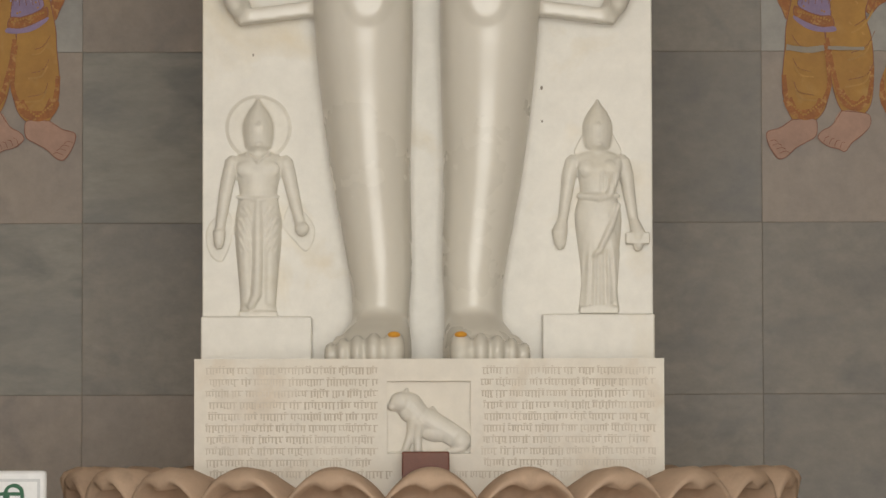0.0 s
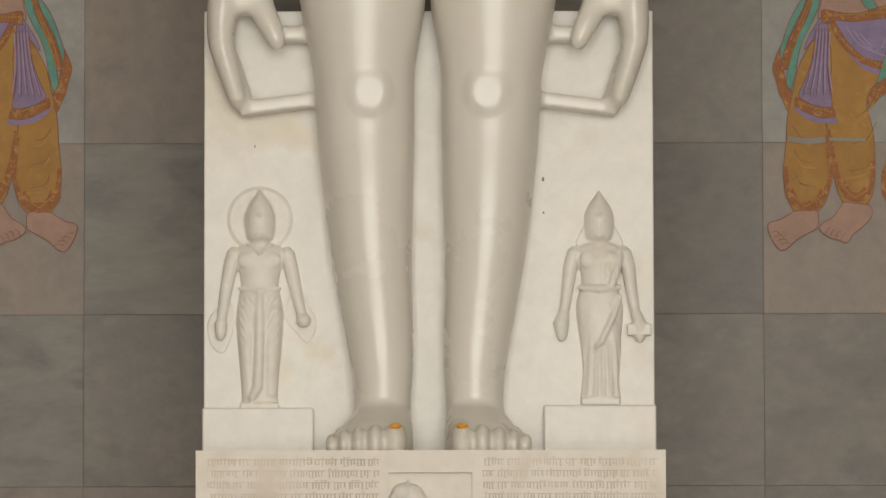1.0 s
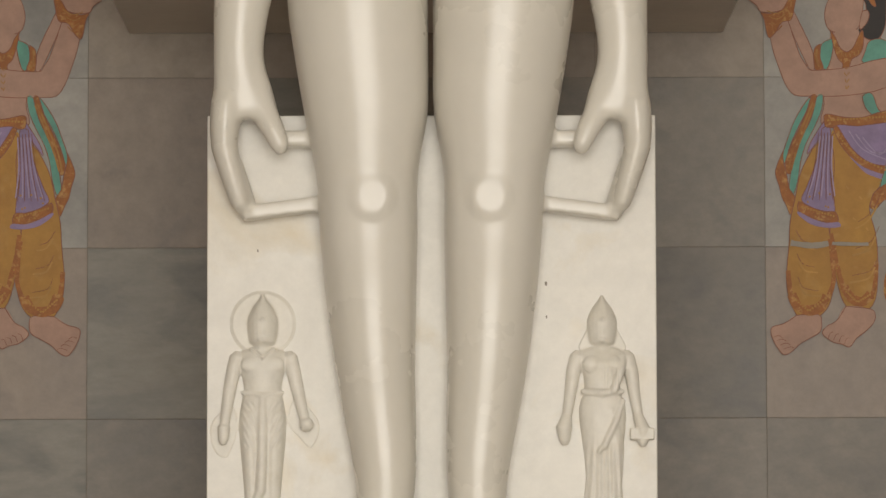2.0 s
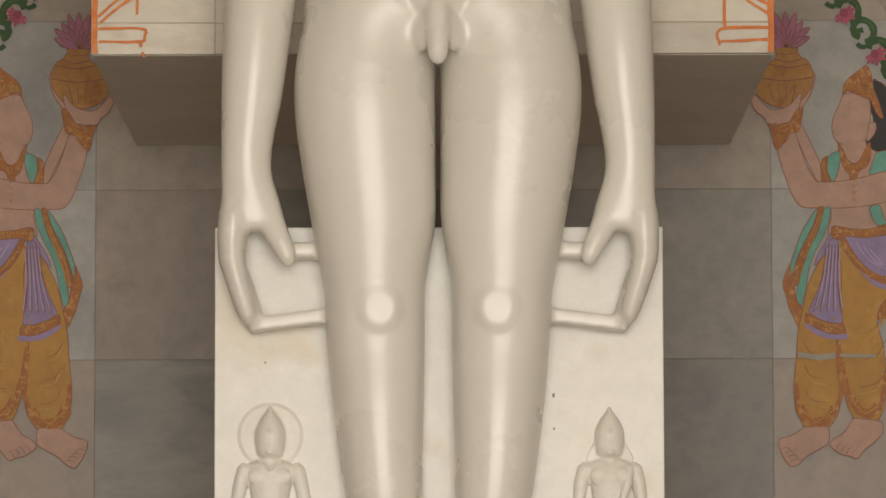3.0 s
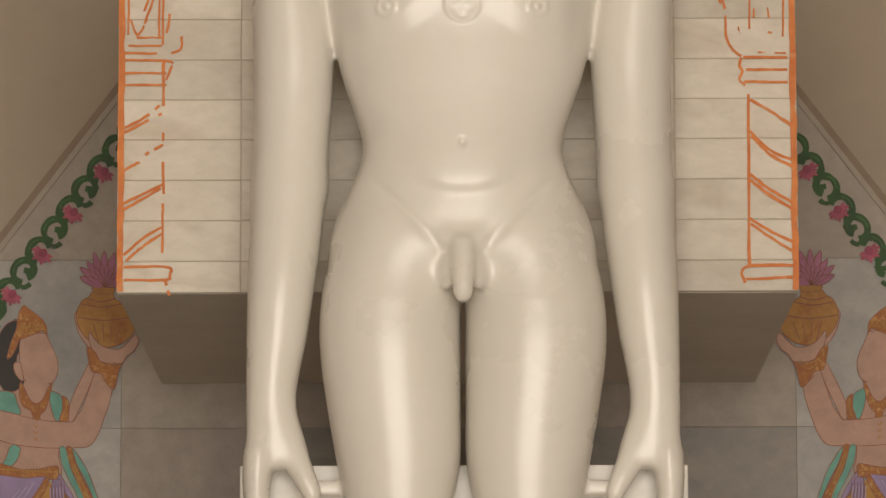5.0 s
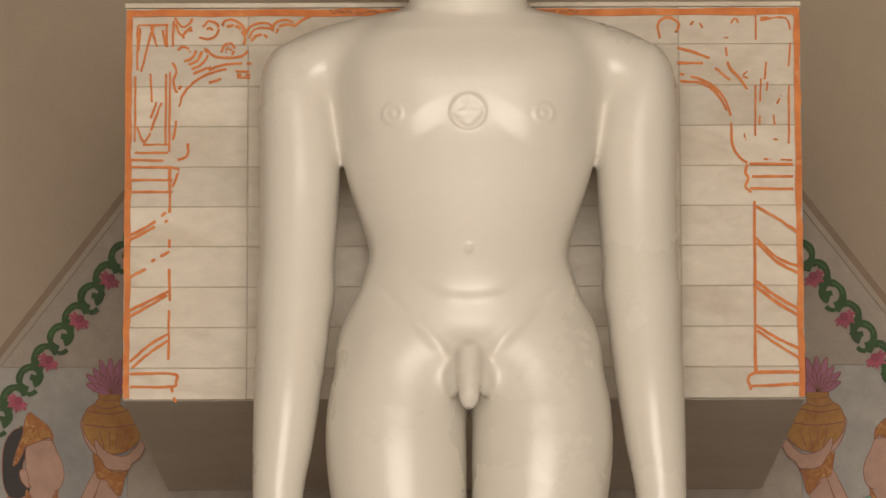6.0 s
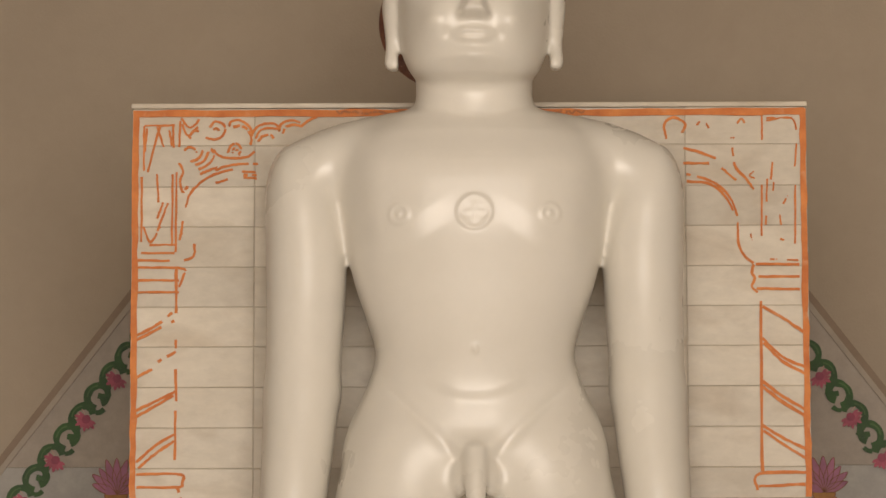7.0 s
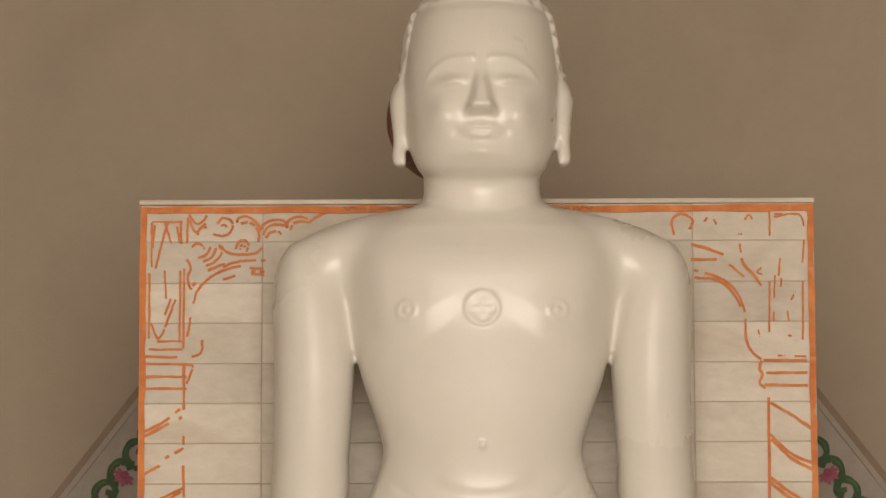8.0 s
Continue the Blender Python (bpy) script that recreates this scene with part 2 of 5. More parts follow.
def stroke(bm, pts, width, y, per=4, thick=0.0015):
    """A painted stroke on an upright plane: x, z points, its width, the plane's y."""
    ps = catmull([(p[0], p[1], 0) for p in pts], per) if per > 1 else [Vector((p[0], p[1], 0)) for p in pts]
    lo = []
    for i, p in enumerate(ps):
        d = ps[min(i + 1, len(ps) - 1)] - ps[max(i - 1, 0)]
        d = d.normalized() if d.length else Vector((1, 0, 0))
        nrm = Vector((-d.y, d.x, 0))
        w = width * (0.85 + 0.3 * noise.noise((p.x * 40, p.y * 40, width * 900)))
        lo.append([bm.verts.new((q.x, yy, q.y)) for q, yy in ((p + nrm * w / 2, y - thick), (p - nrm * w / 2, y - thick), (p - nrm * w / 2, y), (p + nrm * w / 2, y))])
    for a, b in zip(lo, lo[1:]):
        for k in range(4):
            bm.faces.new((a[k], a[(k + 1) % 4], b[(k + 1) % 4], b[k]))
    bm.faces.new(lo[0][::-1])
    bm.faces.new(lo[-1])


def patch(bm, pts, y, per=4, thick=0.0015):
    """A painted area on an upright plane, with a smooth outline through x, z points."""
    ps = catmull([(p[0], p[1], 0) for p in pts], per, True) if per > 1 else [Vector((p[0], p[1], 0)) for p in pts]
    a = [bm.verts.new((p.x, y - thick, p.y)) for p in ps]
    b = [bm.verts.new((p.x, y, p.y)) for p in ps]
    f = bm.faces.new(a)
    f.normal_update()
    for i in range(len(a)):
        j = (i + 1) % len(a)
        bm.faces.new((a[i], a[j], b[j], b[i]))
    bmesh.ops.triangulate(bm, faces=[f], ngon_method="EAR_CLIP")


AX = 0.012      # middle of the statue
WALL = 1.64     # face of the tiled wall

# ---- the hall ----
bm = bmesh.new()
block(bm, -200, 200, -200, 200, -0.3, 0.0)
tagged(link(bm, "ground", GROUND), "pale stone paving of the forecourt and hall", "ground", kind="structure")
bm = bmesh.new()
block(bm, -5.3, 5.3, WALL + 0.0011, WALL + 0.3, 0.0, 8.0)
wall_back = tagged(link(bm, "wall_north", GROUT), "hall back wall clad in grey-brown stone tiles", "wall", kind="structure")
for name, x in (("wall_west", -5.3), ("wall_east", 5.0)):
    bm = bmesh.new()
    block(bm, x, x + 0.3, -15.6, WALL + 0.0028, 0.0, 8.0)
    tagged(link(bm, name, HALL), "plain plastered side wall of the hall", "wall", kind="structure")
bm = bmesh.new()
block(bm, -5.3, 5.3, -15.6, WALL + 0.3, 8.0, 8.2)
tagged(link(bm, "ceiling", HALL), "plain plastered hall ceiling", "ceiling", kind="structure")
# Unseen front wall, added to frame the lamp as an entrance.
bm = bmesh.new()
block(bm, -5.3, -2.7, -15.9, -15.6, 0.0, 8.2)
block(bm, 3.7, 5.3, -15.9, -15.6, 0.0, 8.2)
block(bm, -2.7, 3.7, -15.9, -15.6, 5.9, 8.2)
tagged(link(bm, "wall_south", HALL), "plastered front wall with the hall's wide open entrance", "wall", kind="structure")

# plaster field above the tiled gable, standing proud of the tiles
GX, GZ, GS = 1.02, 4.738, 1.32


def gable_x(z):
    return GX + (GZ - z) / GS


bm = bmesh.new()
for s in (-1, 1):
    prof = [(5.0, 0.0), (5.0, 8.0), (0.0, 8.0), (0.0, 4.97), (gable_x(4.97), 4.97), (gable_x(3.3), 3.3), (gable_x(3.3), 0.0)]
    lo = [bm.verts.new((s * x - 0.005, WALL - 0.006, z)) for x, z in prof]
    hi = [bm.verts.new((s * x - 0.005, WALL + 0.004, z)) for x, z in prof]
    f = bm.faces.new(lo)
    f.normal_update()
    for i in range(len(lo)):
        j = (i + 1) % len(lo)
        if i not in (2,):
            bm.faces.new((lo[i], lo[j], hi[j], hi[i]))
    bmesh.ops.triangulate(bm, faces=[f], ngon_method="EAR_CLIP")
tagged(link(bm, "wall_plaster", PLASTER), "smooth beige plaster over the gabled tile field", "wall", kind="structure")
for s in (-1, 1):
    a, b = Vector((s * gable_x(4.97) - 0.005, WALL, 4.97)), Vector((s * gable_x(3.3) - 0.005, WALL, 3.3))
    nrm = Vector((s * 0.797, 0, 0.604))
    for o0, o1, y0, mat in ((-0.002, 0.014, -0.0064, RIB_PALE), (0.014, 0.034, -0.0072, RIB_BROWN)):
        bm = bmesh.new()
        q = [a + nrm * o0, a + nrm * o1, b + nrm * o1, b + nrm * o0]
        fr = [bm.verts.new((p.x, WALL + y0, p.z)) for p in q]
        bk = [bm.verts.new((p.x, WALL, p.z)) for p in q]
        bm.faces.new(fr)
        for i in range(4):
            bm.faces.new((fr[i], fr[(i + 1) % 4], bk[(i + 1) % 4], bk[i]))
        tagged(link(bm, "trim", mat), "raised plaster rib along the sloping gable edge", "trim", kind="structure")

# ---- marble-clad box behind the statue's shoulders ----
PX0, PX1, PZ0, PZ1 = -0.911, 0.908, 3.890, 4.972
panel = tagged(empty("backing_panel", (0, 0.8, PZ0)), "white marble strip panel with orange painted column and scroll border", "panel")
inv = Matrix.Translation((0, -0.8, -PZ0))


def under_panel(ob):
    ob.parent = panel
    ob.matrix_parent_inverse = inv
    return ob


bm = bmesh.new()
fr = [bm.verts.new(c) for c in ((PX0 + 0.002, 0.02, PZ0), (PX1 - 0.002, 0.02, PZ0), (PX1 - 0.002, 0.02, PZ1 - 0.01), (PX0 + 0.002, 0.02, PZ1 - 0.01))]
bk = [bm.verts.new(c) for c in ((PX0 + 0.033, WALL - 0.013, PZ0), (PX1 - 0.03, WALL - 0.013, PZ0), (PX1 - 0.03, WALL - 0.013, PZ1 - 0.01), (PX0 + 0.033, WALL - 0.013, PZ1 - 0.01))]
bm.faces.new(fr)
bm.faces.new(bk[::-1])
for i in range(4):
    bm.faces.new((fr[i], fr[(i + 1) % 4], bk[(i + 1) % 4], bk[i]))
under_panel(part("box", bm, BOX_UNDER, None, "grey plastered box that carries the panel"))
bm = bmesh.new()
block(bm, PX0 - 0.003, PX1 + 0.003, -0.003, 0.1, PZ1 - 0.010, PZ1 + 0.004, 0.003)
under_panel(part("coping", bm, STRIP, None, "thin marble coping strip"))
bm = bmesh.new()
block(bm, PX0 + 0.002, PX1 - 0.002, 0.0020, 0.019, PZ0 + 0.002, PZ1 - 0.012)
under_panel(part("bedding", bm, JOINT, None, "grey-brown joint mortar"))
JOINTS = [PZ0, 3.975, 4.085, 4.195, 4.305, 4.414, 4.523, 4.634, 4.744, 4.858, PZ1 - 0.0103]
COLS = [PX0, -0.580, 0.580, PX1]
rnd = random.Random(4)
for z0, z1 in zip(JOINTS, JOINTS[1:]):
    for i, (x0, x1) in enumerate(zip(COLS, COLS[1:])):
        bm = bmesh.new()
        block(bm, x0 + 0.0008, x1 - 0.0008, -rnd.uniform(0, 0.0008), 0.0034, z0 + rnd.uniform(0.0006, 0.0014), z1 - rnd.uniform(0.0006, 0.0014), 0.0019)
        under_panel(part("strip", bm, STRIP, None))

# ---- plinth, plate and statue ----
PY = -0.68
plinth = tagged(empty("plinth", (0.015, -0.3, 1.80)), "white marble plinth with carved inscription and a lion relief", "plinth")
pinv = Matrix.Translation((-0.015, 0.3, -1.80))


def under_plinth(ob):
    ob.parent = plinth
    ob.matrix_parent_inverse = pinv
    return ob


X0, X1, ZT = -0.571, 0.604, 2.228
NX0, NX1, NZ0, NZ1 = -0.089, 0.120, 1.990, 2.172
bm = bmesh.new()
block(bm, X0, NX0, PY, -0.02, 1.80, ZT)
block(bm, NX1, X1, PY, -0.02, 1.80, ZT)
block(bm, NX0, NX1, PY, -0.02, 1.80, NZ0)
block(bm, NX0, NX1, PY, -0.02, NZ1, ZT)
block(bm, NX0 - 0.01, NX1 + 0.01, PY + 0.02, -0.02, NZ0 - 0.01, NZ1 + 0.01)
under_plinth(part("body", bm, PLINTH, None))

plate = tagged(empty("back_plate", (0.015, -0.08, ZT)), "upright white marble slab behind the statue's legs", "slab")
plinv = Matrix.Translation((-0.015, 0.08, -ZT))
LX0, LX1, LZ = -0.5695, 0.5965, 3.394
PLY = -0.235
bm = bmesh.new()
block(bm, LX0, LX1, PLY, -0.015, ZT, LZ, 0.003)
ob = part("slab", bm, SLAB, None)
ob.parent, ob.matrix_parent_inverse = plate, plinv
for x0, x1, z1 in ((LX0 - 0.002, -0.285, 2.358), (0.309, LX1 + 0.002, 2.363)):
    bm = bmesh.new()
    block(bm, x0, x1, PLY - 0.05, PLY, ZT, z1, 0.004)
    ob = part("pedestal", bm, SLAB, None, "low marble step under the relief")
    ob.parent, ob.matrix_parent_inverse = plate, plinv

for x, z, r in ((0.310, 2.953, 0.0045), (0.311, 2.866, 0.0030), (-0.438, 3.04, 0.003), (-0.462, 2.743, 0.0025)):
    bm = bmesh.new()
    patch(bm, [(x + r * 0.8 * math.cos(a), z + r * 1.3 * math.sin(a)) for a in (0, 1, 2.1, 3.1, 4.2, 5.3)], PLY, 2, 0.0008)
    ob = part("stain", bm, STAIN, None, "small dark spot on the marble")
    ob.parent, ob.matrix_parent_inverse = plate, plinv


def statue_mesh():
    bm = bmesh.new()
    YC = -0.31
    for s in (-1, 1):
        def X(d):
            return AX + s * d
        # leg from sole to hip
        loft(bm, [(2.232, X(0.125), 0.086, YC, 0.095), (2.30, X(0.121), 0.079, YC + 0.005, 0.088), (2.345, X(0.119), 0.075, YC + 0.005, 0.084), (2.40, X(0.118), 0.075, YC, 0.086), (2.47, X(0.120), 0.081, YC, 0.090),
                  (2.60, X(0.132), 0.092, YC + 0.01, 0.105), (2.734, X(0.145), 0.103, YC + 0.015, 0.122), (2.92, X(0.155), 0.117, YC + 0.02, 0.138), (3.086, X(0.161), 0.126, YC, 0.140),
                  (3.18, X(0.163), 0.128, YC - 0.005, 0.142), (3.25, X(0.166), 0.135, YC - 0.005, 0.150), (3.39, X(0.168), 0.160, YC - 0.005, 0.168), (3.54, X(0.180), 0.1735, YC - 0.005, 0.182),
                  (3.68, X(0.189), 0.1825, YC - 0.005, 0.192), (3.787, X(0.189), 0.1825, YC, 0.198), (3.90, X(0.176), 0.178, YC, 0.203), (4.02, X(0.160), 0.155, YC - 0.005, 0.200)], 64)
        # foot with five toes
        loft(bm, [(2.232, X(0.140), 0.100, YC - 0.095, 0.150), (2.27, X(0.137), 0.097, YC - 0.09, 0.145), (2.305, X(0.130), 0.088, YC - 0.075, 0.128), (2.335, X(0.123), 0.075, YC - 0.045, 0.095), (2.36, X(0.119), 0.060, YC - 0.02, 0.070)])
        for d, r, tip, h in ((0.082, 0.029, -0.585, 0.062), (0.131, 0.0215, -0.590, 0.058), (0.172, 0.0195, -0.575, 0.053), (0.208, 0.0175, -0.555, 0.047), (0.240, 0.0145, -0.530, 0.037)):
            h += 0.012
            loft(bm, [(2.226, X(d * 1.03), r * 0.95, tip + 0.03, 0.046), (2.230 + 0.45 * h, X(d * 1.03), r, tip + 0.03, 0.050), (2.230 + 0.8 * h, X(d * 1.03), r * 0.8, tip + 0.035, 0.042), (2.230 + h, X(d * 1.03), r * 0.35, tip + 0.04, 0.025)], 16, 2.2, 3)
            tube(bm, [(X(d * 0.9 + 0.008), -0.44, 2.29), (X(d), tip + 0.045, 2.238 + h * 0.55)], [r * 0.85, r * 0.72], 12)
        # arm, deltoid to wrist
        loft(bm, [(4.80, X(0.440), 0.030, YC + 0.03, 0.05), (4.775, X(0.450), 0.062, YC + 0.03, 0.085), (4.73, X(0.453), 0.086, YC + 0.03, 0.108), (4.655, X(0.452), 0.100, YC + 0.03, 0.122), (4.50, X(0.443), 0.106, YC + 0.03, 0.115),
                  (4.35, X(0.444), 0.103, YC + 0.03, 0.108), (4.20, X(0.449), 0.099, YC + 0.02, 0.102), (4.12, X(0.452), 0.103, YC + 0.015, 0.105), (4.05, X(0.457), 0.097, YC + 0.01, 0.103), (3.86, X(0.472), 0.088, YC - 0.01, 0.095),
                  (3.71, X(0.484), 0.078, YC - 0.02, 0.078), (3.60, X(0.495), 0.067, YC - 0.02, 0.064), (3.525, X(0.4965), 0.0655, YC - 0.02, 0.056), (3.45, X(0.486), 0.078, YC - 0.02, 0.050), (3.40, X(0.4815), 0.085, YC - 0.02, 0.046), (3.372, X(0.482), 0.084, YC - 0.02, 0.042)][::-1], 48, 2.1)
        # hand: joined fingers outside, thumb inside, the squared marble struts that hold them to the thigh
        tube(bm, [(X(0.528), YC - 0.02, 3.42), (X(0.533), YC - 0.02, 3.355), (X(0.534), YC - 0.018, 3.30), (X(0.520), YC - 0.015, 3.245), (X(0.502), YC - 0.01, 3.185), (X(0.492), YC - 0.008, 3.150)], [0.043, 0.040, 0.035, 0.031, 0.027, 0.023], 16, 1.4)
        tube(bm, [(X(0.510), YC + 0.02, 3.27), (X(0.494), YC + 0.02, 3.22), (X(0.477), YC + 0.02, 3.165), (X(0.474), YC + 0.015, 3.130)], [0.020, 0.021, 0.021, 0.024], 14, 1.4)
        tube(bm, [(X(0.448), YC - 0.025, 3.43), (X(0.428), YC - 0.035, 3.385), (X(0.406), YC - 0.045, 3.340), (X(0.391), YC - 0.05, 3.305), (X(0.388), YC - 0.05, 3.293)], [0.040, 0.036, 0.030, 0.025, 0.022], 16)
        block(bm, min(X(0.395), X(0.28)), max(X(0.395), X(0.28)), YC - 0.02, YC + 0.05, 3.303, 3.344)
        q = bmesh.ops.create_cube(bm, size=1)
        for v in q["verts"]:
            d = 0.385 + 0.1 * v.co.x * 2
            v.co = Vector((X(d), YC + 0.02 + 0.06 * v.co.y, 3.1535 - 0.125 * (d - 0.30) + 0.038 * v.co.z))
        # shoulder slope
        tube(bm, [(X(0.08), YC + 0.02, 4.765), (X(0.22), YC + 0.02, 4.752), (X(0.34), YC + 0.025, 4.735), (X(0.425), YC + 0.03, 4.712)], [0.125, 0.122, 0.116, 0.108], 24, 1.08)
        # ear with its long lobe
        tube(bm, [(X(0.205), -0.33, 5.212), (X(0.219), -0.33, 5.165), (X(0.217), -0.335, 5.100), (X(0.218), -0.345, 5.03), (X(0.222), -0.35, 4.995)], [0.024, 0.032, 0.025, 0.018, 0.019], 16, 1.6)
        block(bm, min(X(0.199), X(0.244)), max(X(0.199), X(0.244)), -0.38, -0.32, 4.974, 5.012)
    # trunk
    loft(bm, [(3.82, AX, 0.08, YC, 0.06), (3.86, AX, 0.22, YC, 0.12), (3.90, AX, 0.32, YC, 0.165), (3.94, AX, 0.352, YC - 0.003, 0.197), (3.98, AX, 0.346, YC, 0.195), (4.04, AX, 0.328, YC - 0.005, 0.195), (4.10, AX, 0.296, YC - 0.01, 0.192), (4.16, AX, 0.272, YC - 0.012, 0.188),
              (4.22, AX, 0.260, YC - 0.01, 0.190), (4.30, AX, 0.280, YC - 0.01, 0.195), (4.40, AX, 0.312, YC - 0.005, 0.202), (4.50, AX, 0.336, YC, 0.208), (4.60, AX, 0.352, YC, 0.214), (4.70, AX, 0.368, YC, 0.215),
              (4.79, AX, 0.34, YC + 0.01, 0.185), (4.85, AX, 0.25, YC + 0.02, 0.150), (4.885, AX, 0.16, YC + 0.02, 0.12)], 96, 2.35)
    # neck and head
    loft(bm, [(4.80, AX, 0.162, YC, 0.14), (4.86, AX, 0.156, YC, 0.145), (4.92, AX, 0.154, YC, 0.150), (5.02, AX, 0.154, YC, 0.155)], 64, 2.1)
    loft(bm, [(4.916, AX, 0.05, YC - 0.13, 0.05), (4.930, AX, 0.122, YC - 0.105, 0.105), (4.964, AX, 0.167, YC - 0.075, 0.162), (5.03, AX, 0.192, YC - 0.05, 0.205), (5.11, AX, 0.199, YC - 0.035, 0.232), (5.20, AX, 0.203, YC - 0.02, 0.245), (5.28, AX, 0.201, YC - 0.01, 0.243),
              (5.36, AX, 0.190, YC, 0.225), (5.42, AX, 0.160, YC + 0.005, 0.185), (5.46, AX, 0.110, YC + 0.01, 0.13), (5.485, AX, 0.05, YC + 0.01, 0.06)], 72, 2.25)
    # loins
    tube(bm, [(AX, YC - 0.185, 3.935), (AX, YC - 0.205, 3.87), (AX, YC - 0.218, 3.795)], [0.036, 0.034, 0.026], 18)
    for s in (-1, 1):
        ball(bm, (AX + s * 0.040, YC - 0.166, 3.866), (0.026, 0.036, 0.052))
    me = fused(bm, 0.0057, 9)
    a = verts_of(me)
    # soften the joins of shoulder, armpit, hip and ankle
    ax, z = np.abs(a[:, 0] - AX), a[:, 2]
    w = step(ax, 0.18, 0.27) * (1 - step(ax, 0.44, 0.50)) * (0.12 * step(z, 4.45, 4.53) + 0.88 * step(z, 4.60, 4.70))
    w = np.maximum(w, step(z, 3.76, 3.84) * (1 - step(z, 4.02, 4.12)) * step(ax, 0.06, 0.10) * (1 - step(ax, 0.355, 0.372)))
    w = np.maximum(w, 0.25 * step(z, 2.32, 2.37) * (1 - step(z, 2.42, 2.48)))
    w = np.maximum(w, 0.5 * step(z, 4.84, 4.88) * (1 - step(z, 4.92, 4.95)) * (ax < 0.2))
    w = np.maximum(w, 0.25 * step(ax, 0.37, 0.40) * step(z, 3.34, 3.39) * (1 - step(z, 3.48, 3.53)))
    a = relax(me, a, w, 90)
    w = step(z, 3.78, 3.86) * (1 - step(z, 4.02, 4.12)) * step(ax, 0.05, 0.09) * (1 - step(ax, 0.30, 0.345)) * (a[:, 1] < -0.35)
    a = relax(me, a, w, 260)
    w = 0.8 * step(z, 3.76, 3.80) * (1 - step(z, 3.96, 4.0)) * (ax < 0.09) * (a[:, 1] < -0.44)
    a = relax(me, a, w, 10)
    x, y, z = a[:, 0] - AX, a[:, 1].copy(), a[:, 2]
    ax = np.abs(x)
    front = step(-y, 0.31, 0.38)
    out = np.zeros(len(a))
    # flat round kneecaps
    for sg in (-1, 1):
        d = np.hypot(x - sg * 0.150, (z - 3.158) * 0.95)
        k = (1 - step(d, 0.032, 0.070)) * (y < -0.36)
        a[:, 1] += k * (-0.4600 - 0.03 * (z - 3.158) - a[:, 1])
    # breast muscles with a crisp lower edge, fading into the shoulders
    edge = 4.568 - 0.078 * step(ax, 0.02, 0.19) + 0.05 * step(ax, 0.24, 0.36)
    pec = step(z, edge - 0.030, edge + 0.055) * (1 - step(z, 4.60, 4.84)) * (1 - step(ax, 0.24, 0.34))
    out += 0.011 * pec * (0.25 + 0.75 * step(ax, 0.03, 0.17))
    # the crease between breast and arm
    crease = np.interp(z, (4.46, 4.52, 4.64, 4.79), (0.322, 0.335, 0.365, 0.358))
    out -= 0.015 * np.exp(-((ax - crease) / np.where(ax < crease, 0.050, 0.022)) ** 2) * step(z, 4.44, 4.54) * (1 - step(z, 4.66, 4.80))
    # nipples, emblem on the breast, navel
    for s in (-1, 1):
        d = np.hypot(x - s * 0.197, z - 4.556)
        out += 0.0042 * (np.exp(-((d - 0.022) / 0.006) ** 2) + 1.3 * np.exp(-(d / 0.009) ** 2)) * (z > 4.4) * (z < 4.7)
    d = np.hypot(x, z - 4.558)
    ang = np.arctan2(z - 4.558, x)
    out += 0.27 * (0.008 * (1 - step(d, 0.043, 0.05)) + 0.005 * np.exp(-((d - 0.042) / 0.006) ** 2) - 0.006 * np.exp(-((d - 0.026 * np.abs(np.cos(2 * ang)) - 0.008) / 0.006) ** 2) * (d < 0.04)) * (z > 4.5) * (z < 4.7)
    out -= 0.009 * bump2(x, z, 0, 4.196, 0.007, 0.010)
    # belly, its lower fold and the groin lines
    out += 0.012 * bump2(x, z, 0, 4.19, 0.15, 0.085) + 0.004 * bump2(x, z, 0, 3.975, 0.10, 0.06)
    fold = z - (4.072 + 2.4 * x * x)
    out += 0.006 * step(fold, -0.018, 0.020) * (1 - step(fold, 0.02, 0.13)) * (1 - step(ax, 0.08, 0.17))
    groin = z - (3.945 + (ax - 0.073) * 1.02)
    out -= 0.0065 * np.exp(-(groin / 0.018) ** 2) * step(ax, 0.045, 0.07) * (1 - step(ax, 0.19, 0.27))
    # face
    hd = (z > 4.93).astype(float) * step(-y, 0.36, 0.44)
    face = np.zeros(len(a))
    zn = np.clip((5.165 - z) / 0.10, 0, 1)
    nw = 0.016 + 0.018 * zn
    face += (0.012 + 0.040 * zn) * np.exp(-(x / nw) ** 4) * step(z, 5.058, 5.080) * (1 - step(z, 5.15, 5.20))
    face += 0.016 * np.exp(-((ax - 0.028) / 0.012) ** 2 - ((z - 5.078) / 0.014) ** 2)
    face -= 0.015 * np.exp(-((ax - 0.075) / 0.050) ** 2 - ((z - 5.162) / 0.028) ** 2)
    face += 0.024 * np.exp(-((ax - 0.078) / 0.036) ** 2 - ((z - 5.156) / 0.017) ** 2)
    face -= 0.006 * np.exp(-((ax - 0.078) / 0.034) ** 2 - ((z - 5.140 - 1.2 * (ax - 0.078) ** 2) / 0.0045) ** 2)
    brow = z - (5.218 - 3.0 * np.clip(ax - 0.06, 0, 1) ** 2 * 2)
    face += 0.005 * np.exp(-(brow / 0.009) ** 2) * step(ax, 0.012, 0.022) * (1 - step(ax, 0.13, 0.16))
    lip = 0.062 - 0.9 * np.abs(z - 5.024)
    face += 0.011 * (1 - step(ax, lip - 0.035, lip + 0.006)) * (np.exp(-((z - 5.031) / 0.010) ** 2) + np.exp(-((z - 5.010) / 0.011) ** 2))
    face -= 0.004 * np.exp(-((ax - 0.068) / 0.014) ** 2 - ((z - 5.025) / 0.014) ** 2)
